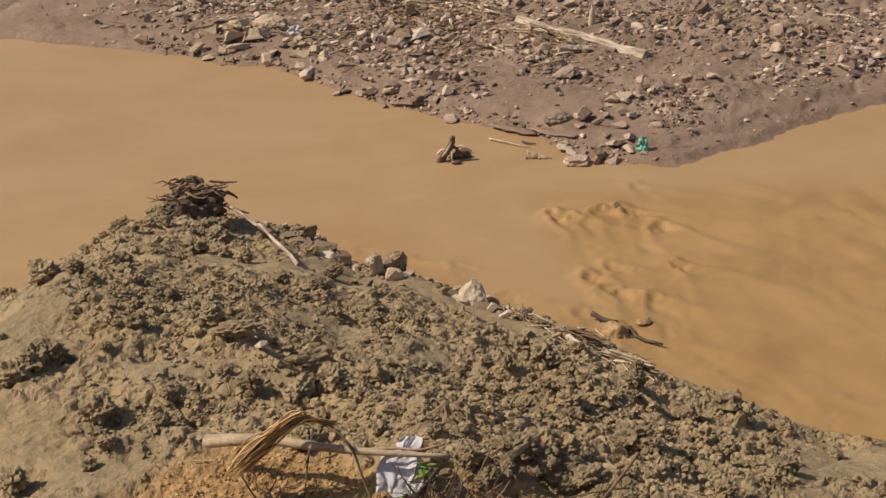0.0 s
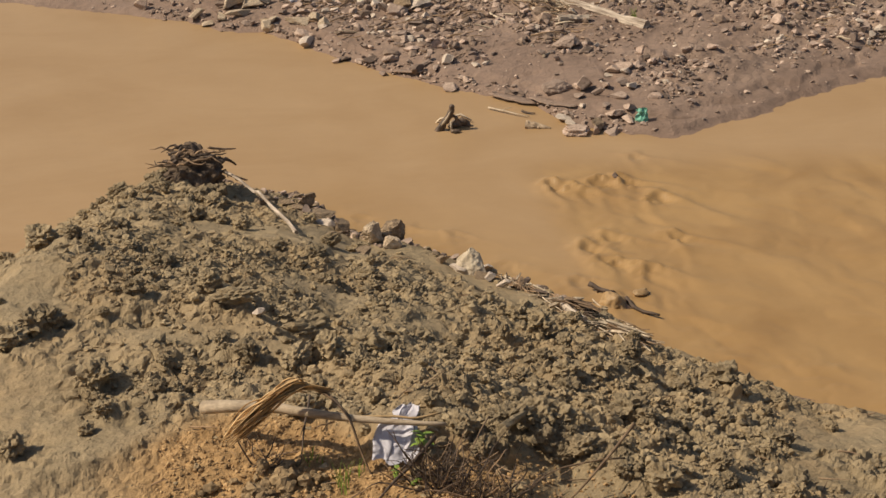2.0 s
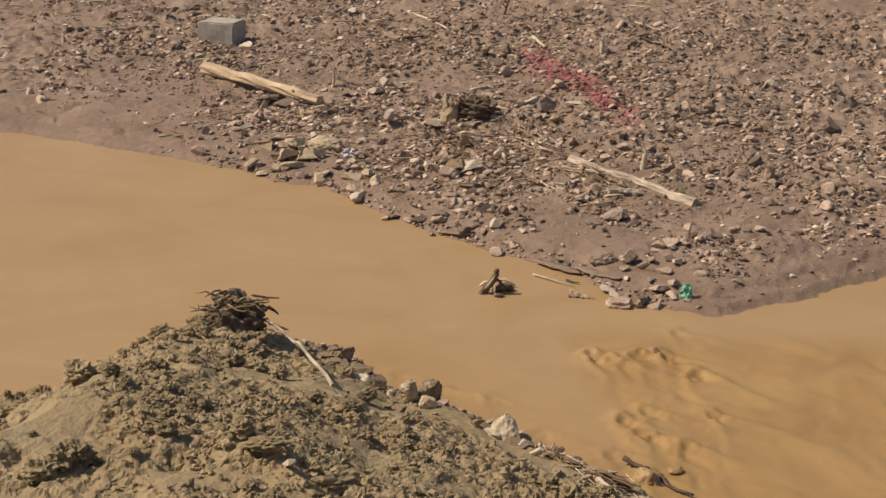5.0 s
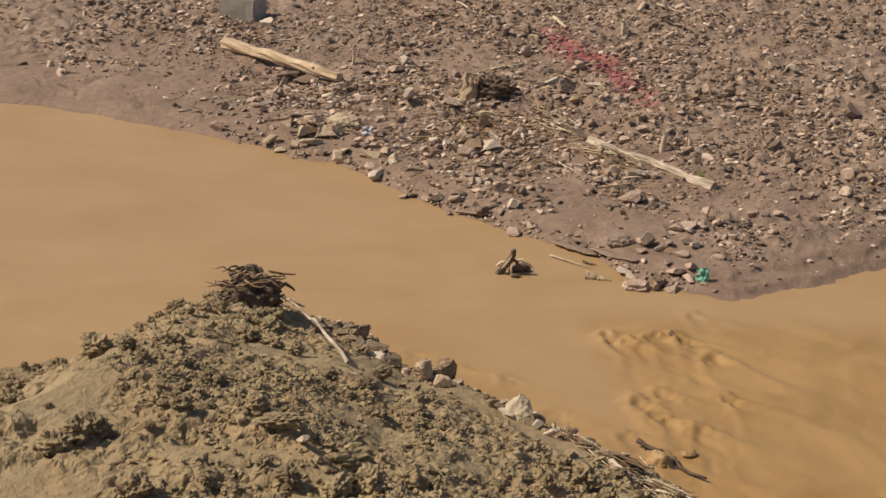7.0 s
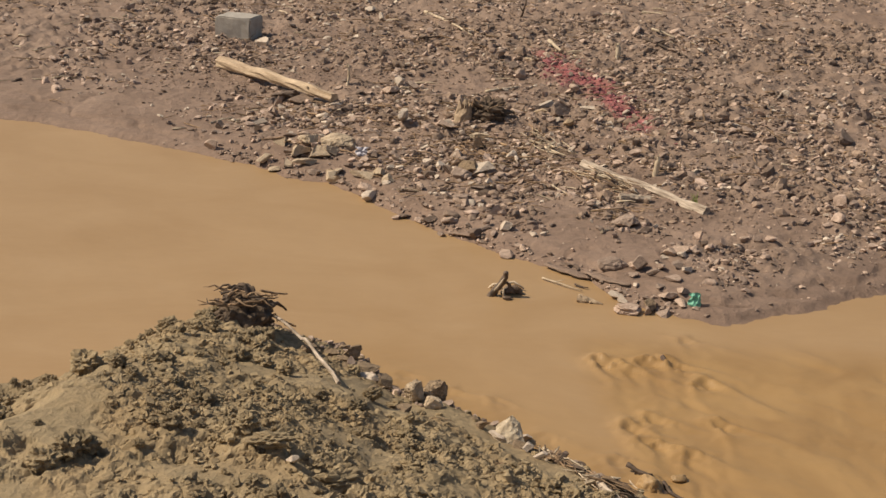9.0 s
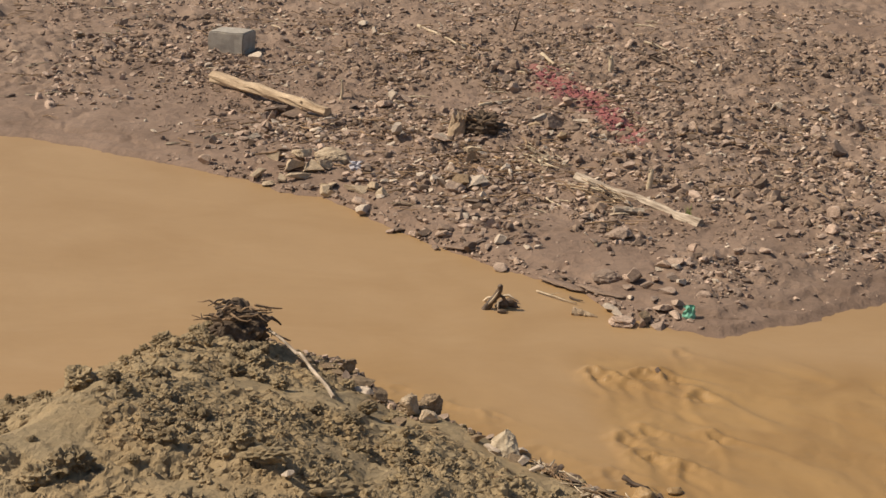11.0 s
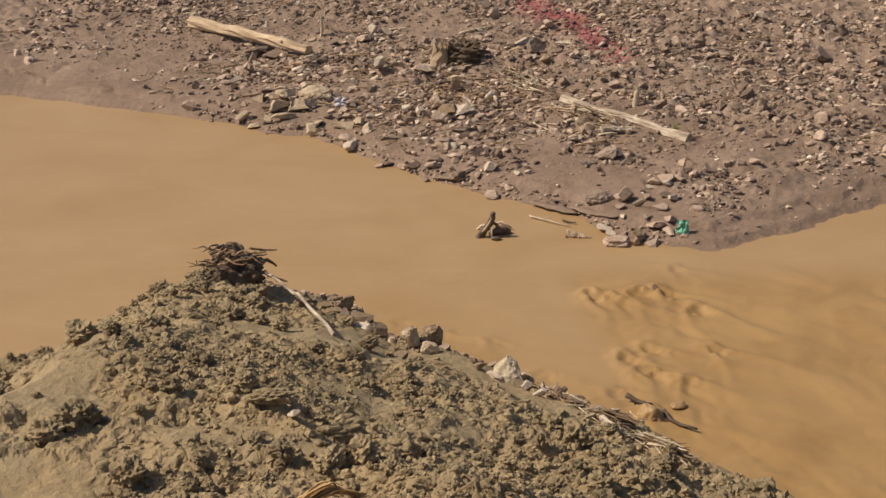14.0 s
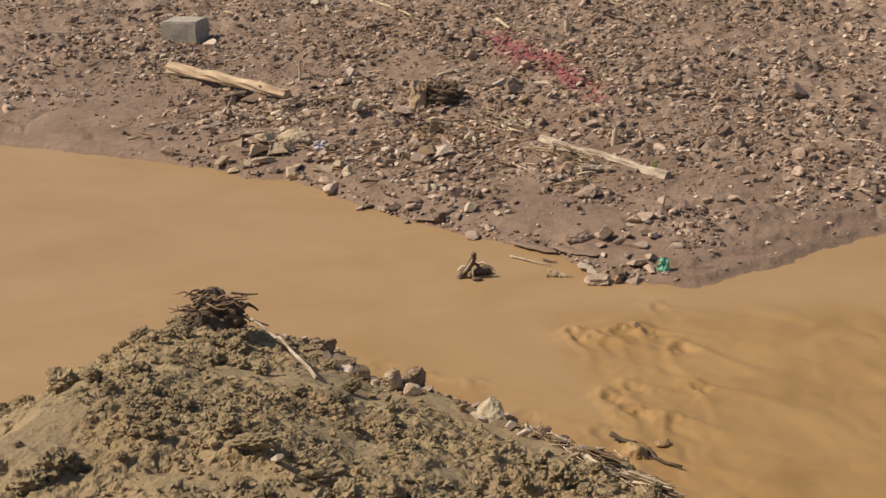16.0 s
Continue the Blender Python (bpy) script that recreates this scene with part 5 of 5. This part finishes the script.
def brush_clump(at):
    """A wad of roots and branches, its shaded hollow a lump coloured dark, with twigs reaching over the water."""
    t = thing("brush_clump", at, "tangle of roots and branches on the bank, its shaded hollow coloured dark", "driftwood")
    rnd = np.random.RandomState(88)
    v, f = BALLS[5]
    v = v * (1 + 0.45 * rough_at(v, 1.6, 14)[:, None] + 0.3 * rough_at(v, 4.5, 16)[:, None])
    # solid lump: the shade under the sticks is put into its dark colour
    part("core", mesh_of("core", v * [0.25, 0.2, 0.2] + [-0.2, 0.05, 0.08], f, M_SHADE_EARTH), t)
    for k in range(46):
        a, e, L = rnd.normal(0, 0.4) + (math.pi if k % 3 == 0 else 0), rnd.uniform(-0.25, 0.3), rnd.uniform(0.1, 0.24)
        o = Vector((rnd.uniform(-0.42, -0.06), rnd.uniform(-0.2, 0.1), rnd.choice([0.02, 0.08, 0.26, 0.3]) + rnd.uniform(-0.03, 0.03)))
        d = Vector((math.cos(a) * math.cos(e), math.sin(a) * math.cos(e), math.sin(e) * 0.6)) * L
        part("branch", mesh_of("branch", *tube(bent(o, o + d, 5, 0.03, 190 + k), [0.013, 0.012, 0.01, 0.008, 0.006, 0.003], 5, 0.15, k), M_TWIG if k % 2 else M_BARK), t)
    return t


brush_clump((-1.771, 11.535, 0.467))
stick("jutting_stick", (-1.840, 11.600, 0.769), (-1.651, 11.800, 0.676), 0.012, M_TWIG, "brown stick jutting out over the water", 70, 0.012)
stick("jutting_stick", (-1.794, 11.600, 0.632), (-1.660, 11.800, 0.534), 0.018, M_BARK, "brown stick jutting out over the water", 73, 0.012)
stick("jutting_stick", (-1.718, 11.600, 0.548), (-1.580, 11.800, 0.398), 0.014, M_TWIG, "brown stick jutting out over the water", 76, 0.012)

# ---- foreground: a dry stalk, twigs and weeds ----
def dry_stalk():
    base = Vector((-1.146, 6.300, 1.413))
    t = thing("dry_stalk", base, "long dry bleached plant stalk with withered leaves", "stalk")
    run = [Vector(p) - base for p in ((-1.146, 6.300, 1.413), (-0.962, 6.220, 1.457), (-0.804, 6.200, 1.455), (-0.617, 6.120, 1.462), (-0.410, 6.070, 1.455), (-0.205, 6.020, 1.457), (-0.015, 6.000, 1.451))]
    pts = spline(run, 4)
    part("stem", mesh_of("stem", *tube(pts, [0.033 - 0.0010 * k for k in range(len(pts))], 12, 0.10, 3), M_STALK, True), t)
    rnd = np.random.RandomState(31)
    for k in range(44):
        j = lambda s=0.03: Vector(rnd.normal(size=3)) * s
        spread = (0.75, 0.8, 0.7, 0.5, 0.3)
        line = [Vector(p) - base + side * q + j(0.007) for q, side, p in zip(spread, [j()] * 5, ((-0.969, 5.980, 1.450), (-0.872, 6.020, 1.524), (-0.776, 6.050, 1.587), (-0.695, 6.090, 1.624), (-0.642, 6.120, 1.605)))]
        tip = Vector((-0.538, 6.140, 1.571)) - base + j(0.008)
        pts = spline(line + [tip] if k % 3 == 0 else line, 4)
        w = [0.0075 * math.sin(math.pi * (0.12 + 0.8 * i / len(pts))) + 0.002 for i in range(len(pts))]
        part("withered_leaf", mesh_of("withered_leaf", *blade(pts, w, 0.6, 0.0015, k), M_STRAW, True), t)
    line = [Vector(p) - base for p in ((-0.610, 6.140, 1.574), (-0.533, 6.100, 1.546), (-0.453, 6.030, 1.478), (-0.412, 5.980, 1.364), (-0.379, 5.950, 1.277), (-0.348, 5.920, 1.220))]
    pts = spline(line, 4)
    part("drooping_leaf", mesh_of("drooping_leaf", *blade(pts, [0.017 - 0.0006 * k for k in range(len(pts))], 0.7, 0.002, 40), M_TWIG, True), t, "brown drooping dead leaf")
    line = [Vector(p) - base for p in ((-0.404, 6.079, 1.460), (-0.251, 6.072, 1.460), (-0.148, 6.049, 1.460), (-0.033, 6.091, 1.460))]
    part("side_shoot", mesh_of("side_shoot", *tube(spline(line, 3), [0.006] * 9 + [0.004], 6, 0.1, 4), M_STRAW, True), t)
    return t


M_STALK = surface("dry_stalk_skin", (0.17, 0.125, 0.082), (0.50, 0.395, 0.275), 9.0, 0.75, 0.006, (0.35, 1, 1), 0.1, fine=90.0)
dry_stalk()
stick("bare_twig", (-0.654, 6.401, 1.400), (-0.690, 5.969, 1.237), 0.006, M_BARK, "thin dark twig leaning on the stalk", 41, 0.01)
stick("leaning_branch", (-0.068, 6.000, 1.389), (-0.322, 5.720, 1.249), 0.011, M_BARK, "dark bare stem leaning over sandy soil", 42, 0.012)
stick("dry_cane", (0.834, 6.027, 1.400), (0.508, 5.810, 1.129), 0.008, M_TWIG, "dry brown cane leaning across the mud", 43, 0.012)
stick("thin_cane", (0.792, 6.000, 1.240), (0.257, 5.718, 1.219), 0.005, M_TWIG, "thin dry cane lying over the mud", 44, 0.03)
stick("bowed_twig", (0.127, 6.055, 1.260), (0.357, 5.801, 1.225), 0.006, M_TWIG, "bowed brown twig on the soil", 45, 0.04)
stick("ground_twig", (-0.894, 6.062, 1.257), (-0.574, 6.118, 1.247), 0.005, M_TWIG, "brown twig lying on yellow sand", 46, 0.02)
stick("low_twig", (-0.611, 5.848, 1.239), (-0.461, 5.871, 1.235), 0.005, M_TWIG, "short twig lying on yellow sand", 47, 0.01)
stick("leaning_twig", (0.180, 6.108, 1.420), (-0.009, 5.700, 1.255), 0.004, M_TWIG, "thin brown twig leaning in the tangle", 48, 0.01)
log("muddy_plank", (0.240, 6.046, 1.392), (0.400, 6.413, 1.279), 0.022, 0.014, M_CLOD, "mud-coated wood sliver on the berm", 49, 0.004, 1, 8, "wood")


def bramble(at, label, n, seed, reach=0.22):
    """A dead, leafless tangle of stems."""
    t = thing("dead_bramble", at, label, "shrub")
    rnd = np.random.RandomState(seed)
    for k in range(n):
        o = Vector((rnd.normal(0, reach * 0.35), rnd.normal(0, reach * 0.2), 0))
        d = Vector((rnd.normal(0, 0.6), rnd.normal(0, 0.35), rnd.uniform(0.3, 1.0))).normalized() * rnd.uniform(0.5, 1.2) * reach
        r = rnd.uniform(0.0018, 0.0045)
        o.z = height(at[0] + o.x, at[1] + o.y) - at[2]
        part("stem", mesh_of("stem", *tube(bent(o, o + d, 5, reach * 0.10, seed + k), [r, r, r * 0.9, r * 0.8, r * 0.6, r * 0.4], 5, 0.1, k), M_BARK if k % 3 else M_TWIG), t)
    return t


bramble((-0.007, 5.760, 1.274), "dead dark bramble tangle at the foot of the mud", 44, 71)
bramble((0.140, 5.737, 1.259), "dead dark bramble tangle beside bare soil", 40, 72, 0.26)
bramble((-0.080, 5.845, 1.297), "dead dark bramble tangle behind a dry stalk", 34, 75, 0.24)
bramble((-0.170, 5.851, 1.253), "low dead tangle of stems by the plastic bag", 16, 73, 0.15)
bramble((-0.849, 5.994, 1.252), "low dead stems on yellow sand", 14, 74, 0.14)


def weed(at, leaves, size, label, seed):
    t = thing("green_weed", at, label, "plant")
    rnd = np.random.RandomState(seed)
    stem = part("stem", mesh_of("stem", *tube([(0, 0, -0.01), (0.003, 0, size * 0.5), (0, 0.004, size)], [0.003, 0.0025, 0.0015], 6, 0.1, 1), M_LEAF, True), t)
    for k in range(leaves):
        a, z = k * 2.4 + seed, size * (0.3 + 0.7 * k / leaves)
        d = Vector((math.cos(a), math.sin(a), 0.45))
        pts = [Vector((0, 0, z)) + d * (size * 0.55 * s) - Vector((0, 0, 0.25 * size * s * s)) for s in (0, 0.25, 0.5, 0.75, 1.0)]
        part("leaf", mesh_of("leaf", *blade(pts, [0.002, size * 0.17, size * 0.21, size * 0.14, 0.001], 0.25, 0.0008, k), M_LEAF, True), stem)
    return t


def grass_tuft(at, n, size, label, seed):
    t = thing("grass_tuft", at, label, "grass")
    rnd = np.random.RandomState(seed)
    for k in range(n):
        a, lean = rnd.uniform(0, 6.283), rnd.uniform(0.05, 0.45)
        h = size * rnd.uniform(0.5, 1.0)
        o = Vector((rnd.normal(0, 0.02), rnd.normal(0, 0.02), -0.005))
        pts = [o + Vector((math.cos(a) * lean * h * s * s, math.sin(a) * lean * h * s * s, h * s)) for s in (0, 0.3, 0.6, 0.85, 1.0)]
        part("blade", mesh_of("blade", *blade(pts, [0.002, 0.0022, 0.002, 0.0014, 0.0005], 0.3, 0.0006, k), M_LEAF, True), t)
    return t


M_LEAF = surface("green_leaf", (0.12, 0.2, 0.03), (0.30, 0.42, 0.07), 30.0, 0.5, 0.001, vary=0.25)
weed((-0.124, 6.011, 1.299), 7, 0.11, "bright green seedling beside the plastic bag", 1)
weed((-0.244, 5.898, 1.238), 6, 0.06, "small green seedling on sandy soil", 2)
weed((-0.157, 5.801, 1.249), 5, 0.05, "small green seedling in dead stems", 3)
grass_tuft((-0.480, 5.840, 1.226), 12, 0.16, "thin green grass tuft on sandy soil", 4)
grass_tuft((-0.631, 6.031, 1.249), 8, 0.12, "thin green grass blades on sandy soil", 5)
grass_tuft((2.217, 16.681, 0.232), 16, 0.16, "green grass tuft beside the driftwood log", 6)
grass_tuft((-0.414, 5.953, 1.228), 8, 0.10, "sparse green grass blades on yellow sand", 7)
